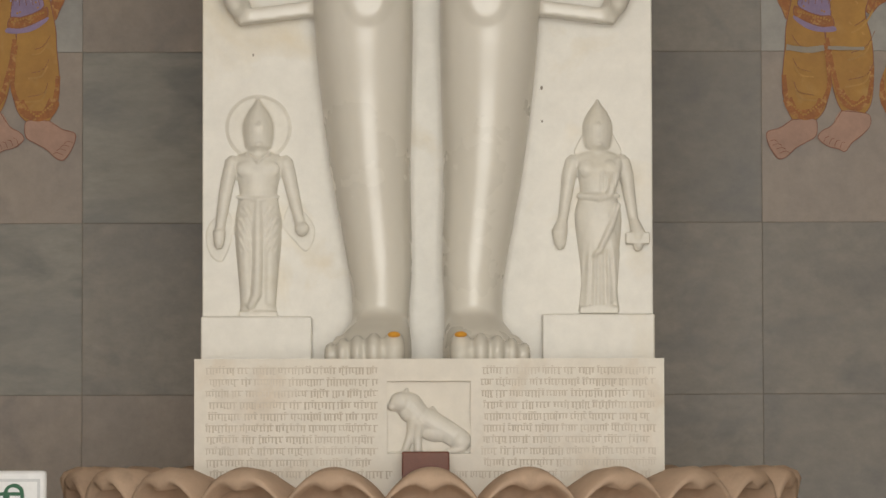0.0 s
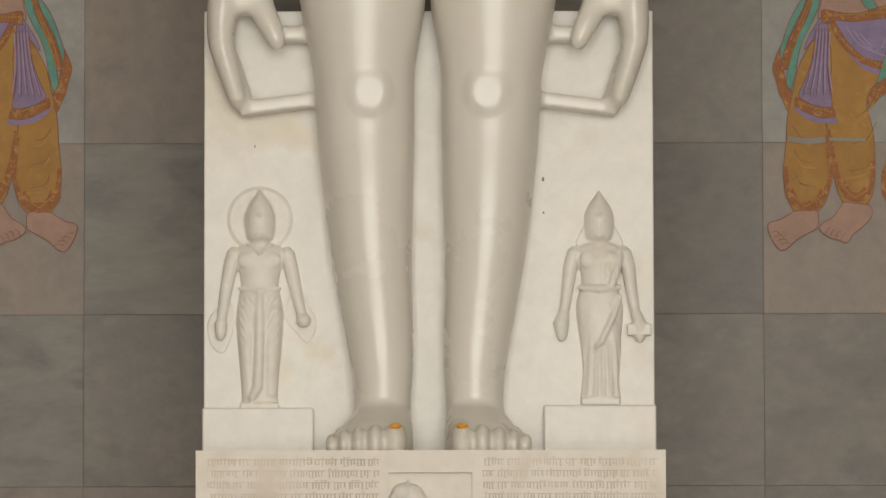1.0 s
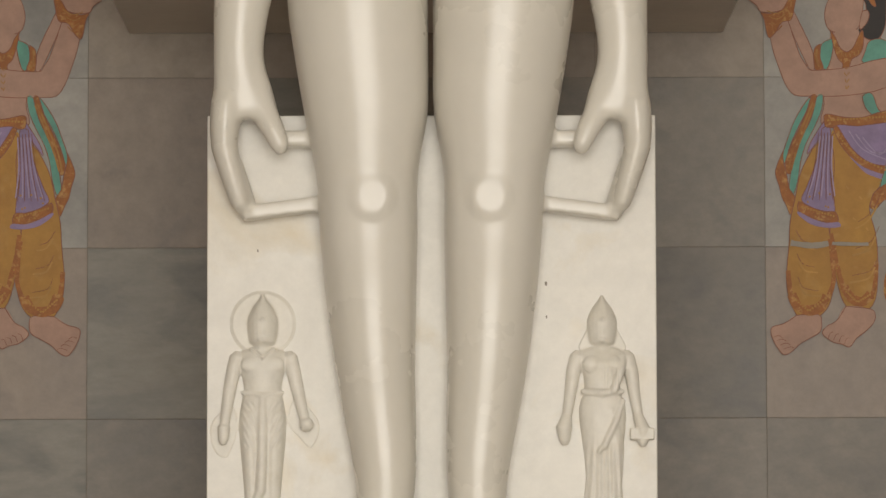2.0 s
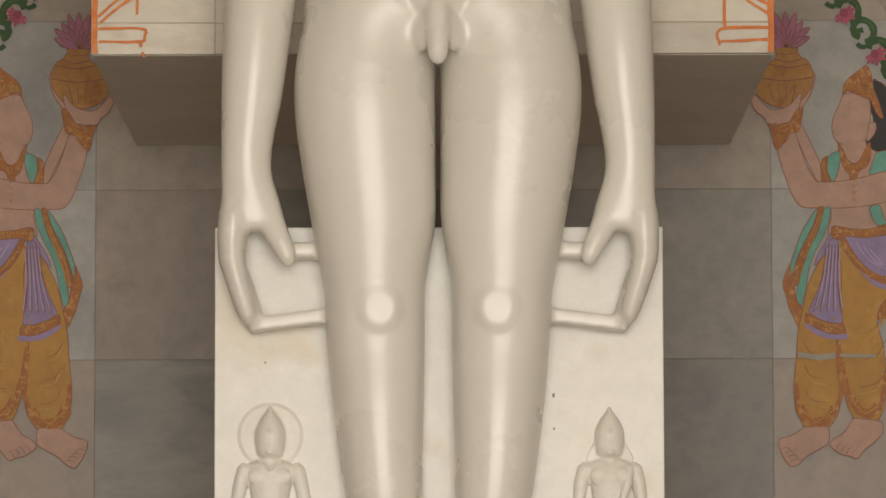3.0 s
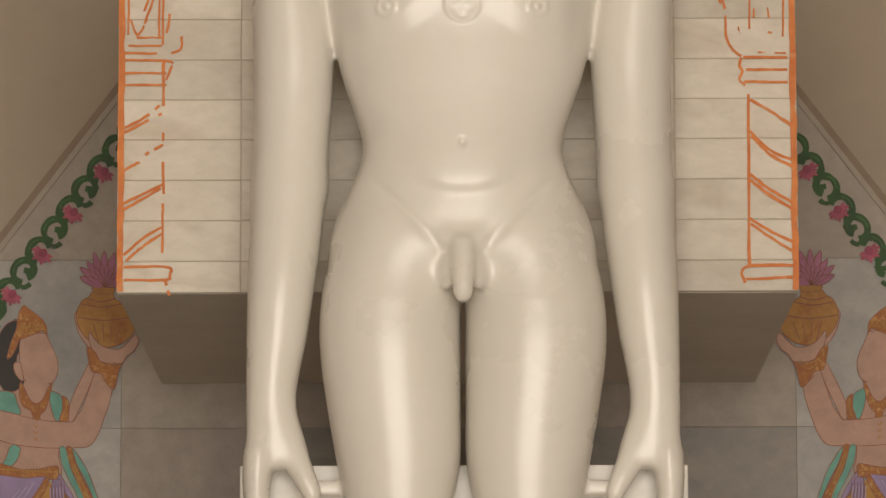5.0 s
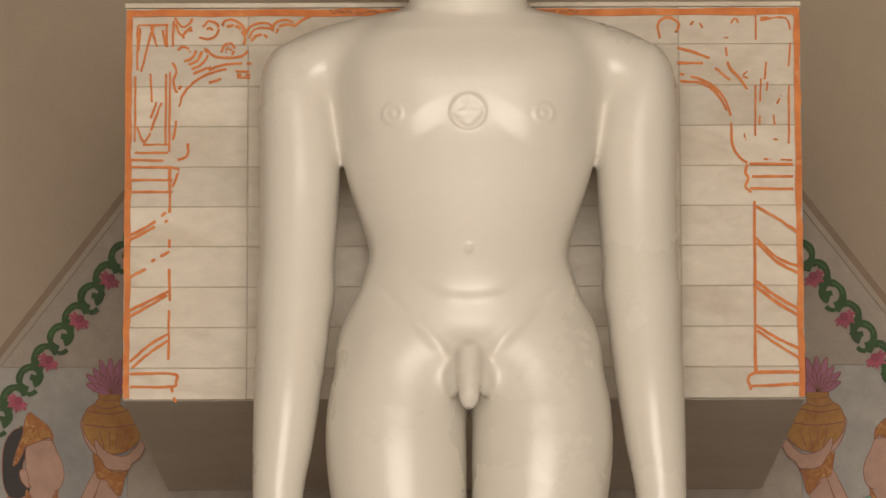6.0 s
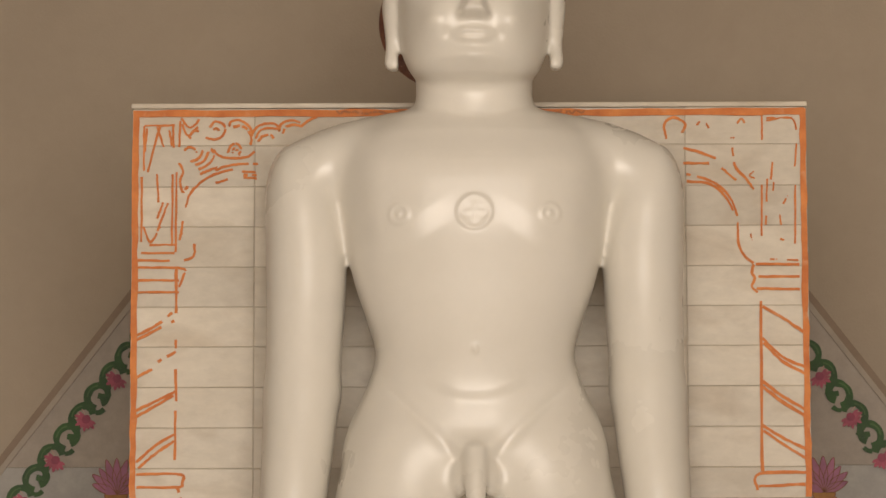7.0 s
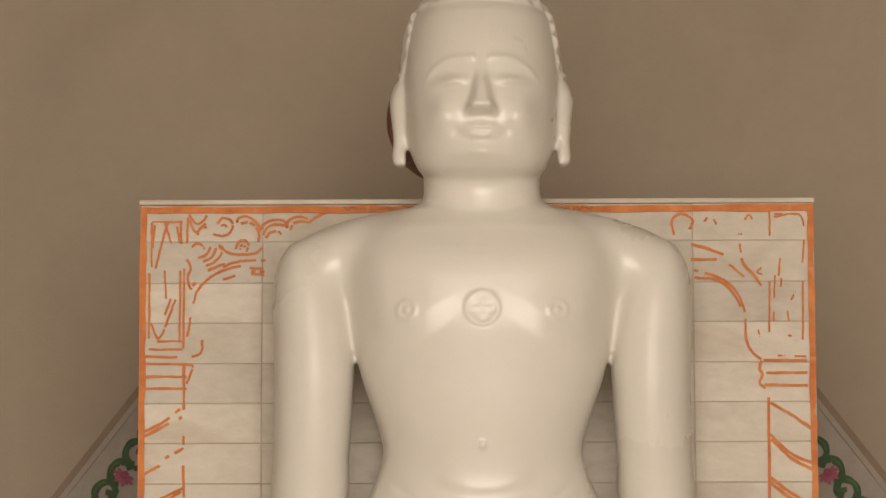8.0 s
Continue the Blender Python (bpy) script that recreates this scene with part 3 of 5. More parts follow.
    face += 0.016 * np.exp(-(x / 0.05) ** 2 - ((z - 4.965) / 0.026) ** 2)
    face += 0.024 * np.exp(-((ax - 0.108) / 0.040) ** 2 - ((z - 5.060) / 0.048) ** 2)
    a[:, 1] -= out * front + face * hd
    # a last rubbing down of shoulder, armpit and groin
    w = np.exp(-((ax - 0.40) / 0.07) ** 2) * step(z, 4.48, 4.58) * (z < 4.9)
    a = relax(me, a, w, 60)
    w = np.exp(-((ax - 0.09) / 0.05) ** 2) * step(z, 3.82, 3.88) * (1 - step(z, 4.04, 4.12)) * (a[:, 1] < -0.36)
    a = relax(me, a, w, 9)
    # rows of small curls on the scalp
    hair = 5.388 - 0.14 * step(ax, 0.17, 0.204) - 0.25 * step(y, -0.40, -0.25)
    curl = np.abs(np.sin(x * 60 + y * 25)) * np.abs(np.sin(z * 75 + y * 40))
    on = step(z, hair - 0.004, hair + 0.006) * (z > 5.05) * (ax < 0.215)
    c = np.array((AX, -0.31, 5.2))
    dirs = a - c
    dirs /= np.linalg.norm(dirs, axis=1)[:, None] + 1e-9
    a += dirs * (on * (0.003 + 0.011 * curl))[:, None]
    put_verts(me, a)
    return me


me = statue_mesh()
me.name = "statue"
me.materials.append(MARBLE)
statue = tagged(new("statue", me), "tall polished white marble standing statue with arms at its sides", "statue")
for s in (-1, 1):
    bm = bmesh.new()
    ball(bm, (AX + s * 0.084, -0.583, 2.2935), (0.016, 0.022, 0.008), 14)
    tagged(link(bm, "saffron_mark", SAFFRON, None, True), "dab of orange saffron paste on the statue's big toe", "paste mark", group="saffron marks on the toes")

# ---- lotus base ----
lotus = tagged(empty("lotus_base", (0.02, -0.35, 0.0)), "round pink sandstone lotus base with curling petals under the plinth", "pedestal")
bm = bmesh.new()
loft(bm, [(0.0, 0, 1.0, 0, 1.0), (0.25, 0, 1.0, 0, 1.0), (0.3, 0, 0.75, 0, 0.75), (1.4, 0, 0.62, 0, 0.62), (1.75, 0, 0.78, 0, 0.78), (1.80, 0, 0.80, 0, 0.80)], 48, 2.0)
part("core", bm, PINK_STONE, lotus, smooth=True)


def petal_mesh():
    """A domed petal whose top rolls forward into a lip with a pointed middle, over a hollow face."""
    bm = bmesh.new()
    N = 20
    rows = []
    for k in range(10):
        row = []
        for j in range(N + 1):
            q = j / N * 2 - 1
            zt = 1.940 - 0.095 * abs(q) ** 2.1
            h = 0.012 + 0.022 * (1 - q * q) + 0.026 * math.exp(-(q / 0.24) ** 2)
            r, z = ((0.66, 1.74), (0.70, zt - 0.045), (0.84, zt - 0.004), (0.905, zt), (0.938, zt - 0.25 * h), (0.948, zt - 0.65 * h), (0.938, zt - h), (0.838, zt - h + 0.012), (0.780, min(zt - h - 0.030, 1.86)), (0.74, 1.74))[k]
            x = q * 0.1255 * (0.80 if k < 2 or k == 9 else 1.0)
            row.append(bm.verts.new((x, -r + 0.022 * q * q, max(z, 1.735 + 0.0004 * k))))
        rows.append(row)
    for a, b in zip(rows, rows[1:] + rows[:1]):
        for j in range(N):
            bm.faces.new((a[j], a[j + 1], b[j + 1], b[j]))
    bm.faces.new([r[0] for r in rows])
    bm.faces.new([r[N] for r in rows][::-1])
    bmesh.ops.recalc_face_normals(bm, faces=bm.faces)
    me = bpy.data.meshes.new("petal")
    bm.to_mesh(me)
    bm.free()
    me.materials.append(PINK_STONE)
    for p in me.polygons:
        p.use_smooth = True
    return me


pm = petal_mesh()
for k in range(24):
    ob = new("petal", pm)
    ob.parent = lotus
    ob.matrix_basis = pose(0, 0, 0.03 * (1 - math.cos(radians(k * 15))), 0, 0, k * 15)
bm = bmesh.new()
block(bm, -0.052, 0.066, -0.80, -0.72, 1.80, 1.992, 0.004)
tagged(link(bm, "wooden_block", BROWN), "small dark brown wooden block against the plinth", "block")

# ---- carved figures on the slab, lion on the plinth ----
def carved(me, name, label, category, group=""):
    me.name = name
    me.materials.append(RELIEF)
    return tagged(new(name, me), label, category, group)


def prism(bm, pts, y0, y1):
    """A flat slab between two depths, with an outline of x, z points."""
    ps = catmull([(p[0], p[1], 0) for p in pts], 4, True)
    a = [bm.verts.new((p.x, y0, p.y)) for p in ps]
    b = [bm.verts.new((p.x, y1, p.y)) for p in ps]
    bm.faces.new(a)
    bm.faces.new(b[::-1])
    for i in range(len(a)):
        j = (i + 1) % len(a)
        bm.faces.new((a[i], b[i], b[j], a[j]))


def relief_common(bm, cx, top, y):
    loft(bm, [(top - 0.135, cx, 0.020, y, 0.03), (top - 0.125, cx, 0.033, y, 0.040), (top - 0.09, cx, 0.039, y, 0.046), (top - 0.06, cx, 0.038, y, 0.044), (top - 0.03, cx, 0.024, y, 0.034), (top - 0.012, cx, 0.010, y, 0.022), (top, cx, 0.004, y, 0.014)], 20, 2.0)
    loft(bm, [(top - 0.17, cx, 0.030, y, 0.028), (top - 0.12, cx, 0.022, y, 0.028)], 16, 2.0)
    ball(bm, (cx, y - 0.040, top - 0.095), (0.005, 0.008, 0.014), 10)
    tube(bm, [(cx - 0.034, y - 0.020, top - 0.072), (cx, y - 0.046, top - 0.066), (cx + 0.034, y - 0.020, top - 0.072)], [0.004, 0.005, 0.004], 8)
    ball(bm, (cx, y - 0.036, top - 0.120), (0.014, 0.012, 0.008), 12)


def attendant(cx, top, y):
    bm = bmesh.new()
    relief_common(bm, cx, top, y)
    z = top
    loft(bm, [(z - 0.565, cx, 0.050, y, 0.026), (z - 0.53, cx, 0.047, y, 0.028), (z - 0.45, cx, 0.053, y, 0.033), (z - 0.37, cx, 0.060, y, 0.038), (z - 0.31, cx, 0.060, y, 0.040), (z - 0.268, cx, 0.053, y, 0.038), (z - 0.25, cx, 0.050, y, 0.034)], 32)
    loft(bm, [(z - 0.27, cx, 0.048, y, 0.036), (z - 0.235, cx, 0.050, y, 0.040), (z - 0.195, cx, 0.058, y, 0.044), (z - 0.165, cx, 0.068, y, 0.038), (z - 0.147, cx, 0.056, y, 0.028), (z - 0.138, cx, 0.030, y, 0.022)], 32)
    for sgn in (-1, 1):
        ball(bm, (cx + sgn * 0.027, y - 0.032, z - 0.184), (0.030, 0.011, 0.022), 16)
        tube(bm, [(cx + sgn * 0.034, y - 0.016, z - 0.31), (cx + sgn * 0.031, y - 0.020, z - 0.40), (cx + sgn * 0.027, y - 0.012, z - 0.53)], [0.024, 0.022, 0.018], 14)
    tube(bm, [(cx - 0.066, y - 0.008, z - 0.162), (cx - 0.076, y - 0.012, z - 0.20), (cx - 0.085, y - 0.014, z - 0.245), (cx - 0.095, y - 0.020, z - 0.31), (cx - 0.099, y - 0.024, z - 0.345)], [0.020, 0.019, 0.017, 0.014, 0.012], 14)
    tube(bm, [(cx - 0.100, y - 0.024, z - 0.345), (cx - 0.101, y - 0.028, z - 0.380)], [0.017, 0.013], 12)
    tube(bm, [(cx + 0.070, y - 0.008, z - 0.162), (cx + 0.080, y - 0.012, z - 0.20), (cx + 0.090, y - 0.014, z - 0.245), (cx + 0.103, y - 0.020, z - 0.30), (cx + 0.109, y - 0.024, z - 0.325)], [0.020, 0.019, 0.017, 0.014, 0.013], 14)
    ball(bm, (cx + 0.114, y - 0.028, z - 0.338), (0.019, 0.018, 0.019), 16)
    # shawl ends that fall in loops from the forearms
    prism(bm, [(cx - 0.075, z - 0.29), (cx - 0.112, z - 0.305), (cx - 0.137, z - 0.345), (cx - 0.127, z - 0.402), (cx - 0.098, z - 0.424), (cx - 0.080, z - 0.40), (cx - 0.066, z - 0.35)], y - 0.004, y + 0.02)
    prism(bm, [(cx + 0.080, z - 0.27), (cx + 0.112, z - 0.285), (cx + 0.145, z - 0.328), (cx + 0.143, z - 0.370), (cx + 0.122, z - 0.397), (cx + 0.095, z - 0.372), (cx + 0.064, z - 0.33)], y - 0.004, y + 0.02)
    # sash, belt, neck cord
    tube(bm, [(cx, y - 0.030, z - 0.265), (cx, y - 0.036, z - 0.34), (cx - 0.001, y - 0.034, z - 0.44), (cx - 0.005, y - 0.030, z - 0.51), (cx - 0.020, y - 0.026, z - 0.540)], [0.012, 0.013, 0.013, 0.013, 0.010], 14)
    tube(bm, [(cx - 0.052, y - 0.022, z - 0.255), (cx, y - 0.038, z - 0.264), (cx + 0.052, y - 0.022, z - 0.255)], [0.006, 0.007, 0.006], 8)
    tube(bm, [(cx - 0.030, y - 0.026, z - 0.140), (cx, y - 0.044, z - 0.166), (cx + 0.030, y - 0.026, z - 0.140)], [0.004, 0.005, 0.004], 8)
    bmesh.ops.create_cone(bm, cap_ends=True, segments=48, radius1=0.089, radius2=0.086, depth=0.03, matrix=pose(cx, y + 0.009, z - 0.074, 90))
    block(bm, cx - 0.050, cx + 0.050, y - 0.03, y + 0.02, z - 0.575, z - 0.552)
    me = fused(bm, 0.0027, 3)
    a = verts_of(me)
    x, zz = a[:, 0] - cx, a[:, 2] - z
    folds = (zz < -0.28) & (zz > -0.40) & (np.abs(x) < 0.06) & (np.abs(x) > 0.018)
    a[:, 1] -= folds * 0.0012 * np.sin(np.abs(x) * 420 - zz * 240)
    d = np.hypot(x, zz + 0.074)
    a[:, 1] += 0.003 * np.exp(-((d - 0.083) / 0.003) ** 2) * (a[:, 1] < y) * (zz > -0.15)
    put_verts(me, a)
    return me


def attendant_with_box(cx, top, y):
    bm = bmesh.new()
    relief_common(bm, cx, top, y)
    z = top
    loft(bm, [(z - 0.550, cx + 0.002, 0.054, y, 0.028), (z - 0.525, cx + 0.002, 0.051, y, 0.028), (z - 0.47, cx + 0.002, 0.046, y, 0.031), (z - 0.40, cx + 0.002, 0.052, y, 0.036), (z - 0.33, cx + 0.001, 0.060, y, 0.041), (z - 0.29, cx, 0.060, y, 0.041), (z - 0.25, cx, 0.049, y, 0.035)], 32)
    loft(bm, [(z - 0.265, cx, 0.048, y, 0.035), (z - 0.225, cx, 0.047, y, 0.036), (z - 0.185, cx, 0.056, y, 0.042), (z - 0.160, cx, 0.066, y, 0.036), (z - 0.145, cx, 0.054, y, 0.028), (z - 0.135, cx, 0.030, y, 0.022)], 32)
    # head cloth down to the shoulders
    prism(bm, [(cx, z - 0.02), (cx + 0.030, z - 0.05), (cx + 0.040, z - 0.09), (cx + 0.058, z - 0.145), (cx - 0.056, z - 0.145), (cx - 0.040, z - 0.09), (cx - 0.030, z - 0.05)], y - 0.010, y + 0.02)
    for sgn in (-1, 1):
        ball(bm, (cx + sgn * 0.026, y - 0.030, z - 0.182), (0.026, 0.014, 0.024), 16)
        tube(bm, [(cx + sgn * 0.064, y - 0.008, z - 0.160), (cx + sgn * 0.075, y - 0.012, z - 0.20), (cx + sgn * 0.081, y - 0.014, z - 0.245), (cx + sgn * 0.091, y - 0.020, z - 0.31)], [0.020, 0.019, 0.016, 0.013], 14)
    tube(bm, [(cx - 0.092, y - 0.022, z - 0.315), (cx - 0.100, y - 0.024, z - 0.345), (cx - 0.098, y - 0.022, z - 0.380)], [0.013, 0.021, 0.014], 14)
    tube(bm, [(cx + 0.092, y - 0.022, z - 0.315), (cx + 0.104, y - 0.026, z - 0.350), (cx + 0.104, y - 0.024, z - 0.384)], [0.013, 0.019, 0.014], 14)
    block(bm, cx + 0.071, cx + 0.133, y - 0.040, y + 0.01, z - 0.377, z - 0.347)
    tube(bm, [(cx + 0.052, y - 0.020, z - 0.16), (cx + 0.046, y - 0.036, z - 0.20), (cx + 0.030, y - 0.040, z - 0.25)], [0.012, 0.012, 0.010], 10)
    # edge of the robe drawn across the hips, and the belt
    tube(bm, [(cx + 0.052, y - 0.026, z - 0.275), (cx + 0.034, y - 0.040, z - 0.33), (cx + 0.004, y - 0.040, z - 0.395), (cx - 0.012, y - 0.034, z - 0.41)], [0.008, 0.009, 0.008, 0.005], 8)
    tube(bm, [(cx - 0.050, y - 0.026, z - 0.252), (cx, y - 0.040, z - 0.258), (cx + 0.050, y - 0.026, z - 0.252)], [0.008, 0.010, 0.008], 8)
    tube(bm, [(cx + 0.018, y - 0.014, z - 0.30), (cx + 0.032, y - 0.016, z - 0.40), (cx + 0.030, y - 0.010, z - 0.52)], [0.028, 0.024, 0.018], 14)
    block(bm, cx - 0.048, cx + 0.052, y - 0.028, y + 0.02, z - 0.557, z - 0.538)
    me = fused(bm, 0.0027, 3)
    a = verts_of(me)
    x, zz = a[:, 0] - cx, a[:, 2] - z
    folds = step(-zz, 0.37, 0.44) * (zz > -0.535) * (np.abs(x) < 0.05)
    a[:, 1] -= folds * 0.0024 * np.sin((x - 0.004) / (0.20 - 0.30 * (zz + 0.54)) * 62)
    blouse = (zz < -0.19) & (zz > -0.245) & (x > 0.0) & (x < 0.05)
    a[:, 1] -= blouse * 0.0012 * np.sin(x * 700)
    put_verts(me, a)
    return me


carved(attendant(-0.4245, 2.924, PLY + 0.002), "relief_figure", "carved marble attendant figure with round halo on the slab", "relief", "carved attendants")
carved(attendant_with_box(0.4545, 2.922, PLY + 0.002), "relief_figure", "carved marble attendant figure in draped robe holding a box", "relief", "carved attendants")


def lion_mesh():
    bm = bmesh.new()
    Y = PY + 0.016
    def P(a, b, d=0.0):
        return (0.0155 + a * 0.01, Y - d, 1.990 + b * 0.01)
    tube(bm, [P(8.2, 3.2), P(4, 6.0, 0.002), P(-0.5, 8.6, 0.004), P(-3.5, 9.6, 0.004)], [0.028, 0.029, 0.030, 0.026], 18, 0.6)
    ball(bm, P(8.0, 3.2, 0.006), (0.026, 0.016, 0.026))
    tube(bm, [P(-2.5, 9.5, 0.004), P(-4.5, 12.0, 0.006), P(-6.0, 13.5, 0.006)], [0.030, 0.030, 0.026], 16, 0.6)
    ball(bm, P(-7.0, 13.0, 0.008), (0.028, 0.019, 0.026))
    ball(bm, P(-4.6, 11.6, 0.004), (0.034, 0.018, 0.038))
    ball(bm, P(2.0, 5.6, 0.003), (0.045, 0.016, 0.026))
    ball(bm, P(-9.0, 11.8, 0.010), (0.014, 0.012, 0.011), 12)
    tube(bm, [P(-5.8, 14.5, 0.006), P(-5.5, 16.2, 0.006)], [0.009, 0.005], 8)
    tube(bm, [P(-3.6, 8.5, 0.010), P(-4.6, 4.5, 0.008), P(-6.0, 0.7, 0.006)], [0.018, 0.011, 0.010], 12, 0.8)
    tube(bm, [P(-2.6, 7.5, 0.012), P(-2.8, 4.0, 0.010), P(-2.7, 0.7, 0.010)], [0.016, 0.010, 0.010], 12, 0.8)
    tube(bm, [P(8.5, 1.6, 0.008), P(6.5, 0.7, 0.010), P(4.2, 0.6, 0.010)], [0.012, 0.008, 0.007], 10)
    tube(bm, [P(9.2, 5.0, 0.0), P(5.0, 7.8, 0.0), P(2.0, 10.2, 0.0), P(0.8, 11.6, 0.0)], [0.005, 0.005, 0.005, 0.006], 8)
    block(bm, NX0 + 0.002, NX1 - 0.002, PY + 0.006, PY + 0.03, NZ0, NZ0 + 0.006)
    return fused(bm, 0.0026, 3)


me = lion_mesh()
me.name = "lion_relief"
me.materials.append(RELIEF)
under_plinth(new("lion_relief", me))["label"] = "carved seated lion in a sunken panel"

# the carved lines of writing, too worn to read
rnd = random.Random(21)
for a, b in ((-0.545, -0.112), (0.142, 0.583)):
    for k in range(10):
        z = 2.205 - 0.0288 * k
        x = a + rnd.uniform(0, 0.012)
        end = b
        if k == 9:
            end = -0.075 if a < 0 else b
            x = x if a < 0 else 0.075
        bm = bmesh.new()
        while x < end - 0.012:
            wl = min(rnd.uniform(0.025, 0.095), end - x)
            block(bm, x, x + wl, PY - 0.0007, PY + 0.001, z - 0.0011, z + 0.0011)
            q = x + 0.002
            while q < x + wl - 0.004:
                h = rnd.uniform(0.012, 0.0185)
                block(bm, q, q + rnd.uniform(0.0022, 0.0045), PY - 0.0006, PY + 0.001, z - h, z)
                if rnd.random() < 0.35:
                    block(bm, q, q + 0.006, PY - 0.00065, PY + 0.001, z - h, z - h + 0.0022)
                if rnd.random() < 0.18:
                    block(bm, q - 0.001, q + 0.005, PY - 0.0006, PY + 0.001, z + 0.003, z + 0.0052)
                q += rnd.uniform(0.0062, 0.0098)
            x += wl + rnd.uniform(0.003, 0.006)
        under_plinth(part("inscription_line", bm, INK, None, "worn line of carved letters"))

# ---- orange painting on the strip panel, in centimetres from its upper corners ----
FRAME_A = [[(3.25, -5.75), (11.5, -5.75)], [(3.25, -6), (3.25, -18.25)], [(2.75, -20), (2.75, -38)], [(5, -38.75), (12, -38.75)], [(2.75, -41), (11.75, -41)], [(11, -19.25), (11, -39)], [(12, -18.75), (12, -40.75)], [(7.5, -6), (4.25, -18.75)], [(6.75, -6.25), (8.5, -11.75)], [(4, -6.5), (3.5, -13)], [(6.75, -19.25), (7.25, -27)]]
FRAME_C = [[(8.5, -27), (7, -31.5)], [(9.75, -27.25), (7, -35)], [(3.25, -33.75), (5.25, -38), (7.75, -33.75)], [(10, -7), (10.75, -11.5)], [(13, -4.5), (12.75, -11.75)], [(11, -6), (11.2, -12)]]
SCROLL_A = [[(13.5, -5.4), (14.4, -7.8), (15.9, -9.4)], [(13.2, -3.8), (15.3, -6.3), (17.1, -5.4), (18, -4.1)], [(15.3, -8.8), (16.8, -7.2), (18, -7.5)], [(21, -6.3), (22.2, -4.8), (24, -5.1), (25.1, -6.6), (24.3, -8.8), (22.2, -9.7), (19.8, -9.1)], [(21.9, -6.9), (22.8, -6.6), (23.4, -7.2)], [(26.1, -6), (26.7, -4.8), (28.5, -4.3), (30.4, -5.1), (31.9, -6.6), (32.5, -8.8)], [(27.3, -6.3), (29.1, -6), (31, -6.9), (32.2, -9.4), (31.9, -11.2)]]
SCROLL_D = [[(32.5, -8.1), (33.7, -6.3), (35.8, -5.4), (38.2, -5.4), (39.7, -6.3)], [(33.4, -9.4), (34.6, -7.2), (37, -6.6), (39.4, -6.9)], [(34, -10.3), (35.2, -8.8), (37.3, -8.5), (38.2, -9.4)], [(39.7, -7.5), (40.3, -5.4), (43, -4.4), (45.4, -5.1)], [(40.6, -8.1), (41.5, -6.3), (43.6, -5.7), (45.4, -6)], [(45.4, -6.3), (47.8, -4.4), (50.2, -3.2)], [(25.8, -13.4), (26.7, -11.5), (28.2, -10.9), (29.4, -12.2), (28.8, -14)], [(27, -13.4), (27.6, -12.2), (28.5, -12.8)]]
SCROLL_B = [[(21.9, -12.5), (23.7, -14.3), (27.3, -14.9), (31, -14.6), (33.1, -13.1)], [(14.1, -12.8), (15.3, -11.8), (16.8, -12.2), (17.4, -13.4)], [(15.9, -15.9), (18, -14.9), (19.2, -12.8)], [(17.1, -16.8), (19.5, -15.5), (20.7, -12.8)], [(18, -18), (20.7, -16.5), (22.2, -14), (21.3, -12.2)], [(18.3, -19.3), (21.3, -18), (23.1, -17.4)], [(22.5, -18.3), (25.5, -17.1), (29.7, -16.5), (34, -16.5)]]
SCROLL_E = [[(15.3, -25.4), (17.1, -23), (20.1, -20.5), (23.7, -18.9), (27.3, -18)], [(14.6, -28.5), (15.3, -25.4)], [(22.5, -21.8), (25.8, -20.8)], [(29.7, -18.6), (33.7, -18.9)], [(30.1, -19.5), (33.7, -19.7)], [(30.1, -20.2), (33.7, -20.5)], [(12.8, -16.2), (13.8, -18.6), (13, -21.1), (13.8, -24.2), (15, -22.6)], [(13.8, -32.2), (13.5, -35.3), (12.9, -37.5)], [(15.9, -8.1), (17.7, -6.3)]]
CAPITAL_A = [[(1.25, -43), (15.5, -42.75), (17, -38.5)], [(1.25, -45), (13.75, -45.25), (14, -47.5), (12.75, -51)], [(1.75, -48.5), (13, -48.5)], [(1.75, -51.75), (13, -51.75)]]
SCROLL_C = [[(-32.5, -19.75), (-26.25, -21.5), (-21.5, -25.25), (-19, -31.25), (-18.75, -38.75), (-16.75, -42.75), (-14.75, -44.25)], [(-32.5, -21.75), (-26.25, -22.5), (-22.25, -25.75), (-20, -29.75)], [(-33.25, -12.5), (-28.75, -13.75), (-24.5, -15.5)], [(-33.25, -16.75), (-26.25, -16.75)], [(-20, -12.5), (-19.25, -17.75), (-16.5, -21), (-14.5, -24)], [(-23, -18), (-19, -21.5)], [(-37.75, -10), (-38.25, -5.75), (-35.75, -4), (-32.75, -5.75), (-33.5, -8.25)]]
FRAME_B = [[(-12, -3.25), (-12, -11)], [(-10.75, -5), (-3.25, -5), (-3.25, -17.75)], [(-10.75, -4.25), (-3.75, -4.25)], [(-18.75, -5.75), (-17.5, -4.5), (-16.5, -5.75)], [(-29.5, -6.25), (-28.75, -5.25)], [(-27, -5.75), (-26.25, -7)], [(-12.25, -22.75), (-12.5, -40.5)], [(-10.75, -21), (-11.25, -33.75)], [(-7.5, -31), (-7.25, -33.75)]]
FRAME_D = [[(-6.5, -28), (-5.25, -25.75)], [(-9.25, -16.5), (-9.75, -21.25)], [(-3.25, -22.75), (-3.5, -39)], [(-15.5, -36.25), (-15, -38)], [(-7.5, -37.75), (-6.5, -38)], [(-9, -22), (-9.25, -24.5)], [(-5.75, -43.5), (-2.75, -43.5)], [(-10.25, -43.25), (-8.5, -43.25)], [(-20.5, -9.75), (-19.5, -9.75)], [(-14.25, -19), (-15.5, -20.25), (-14, -21)]]
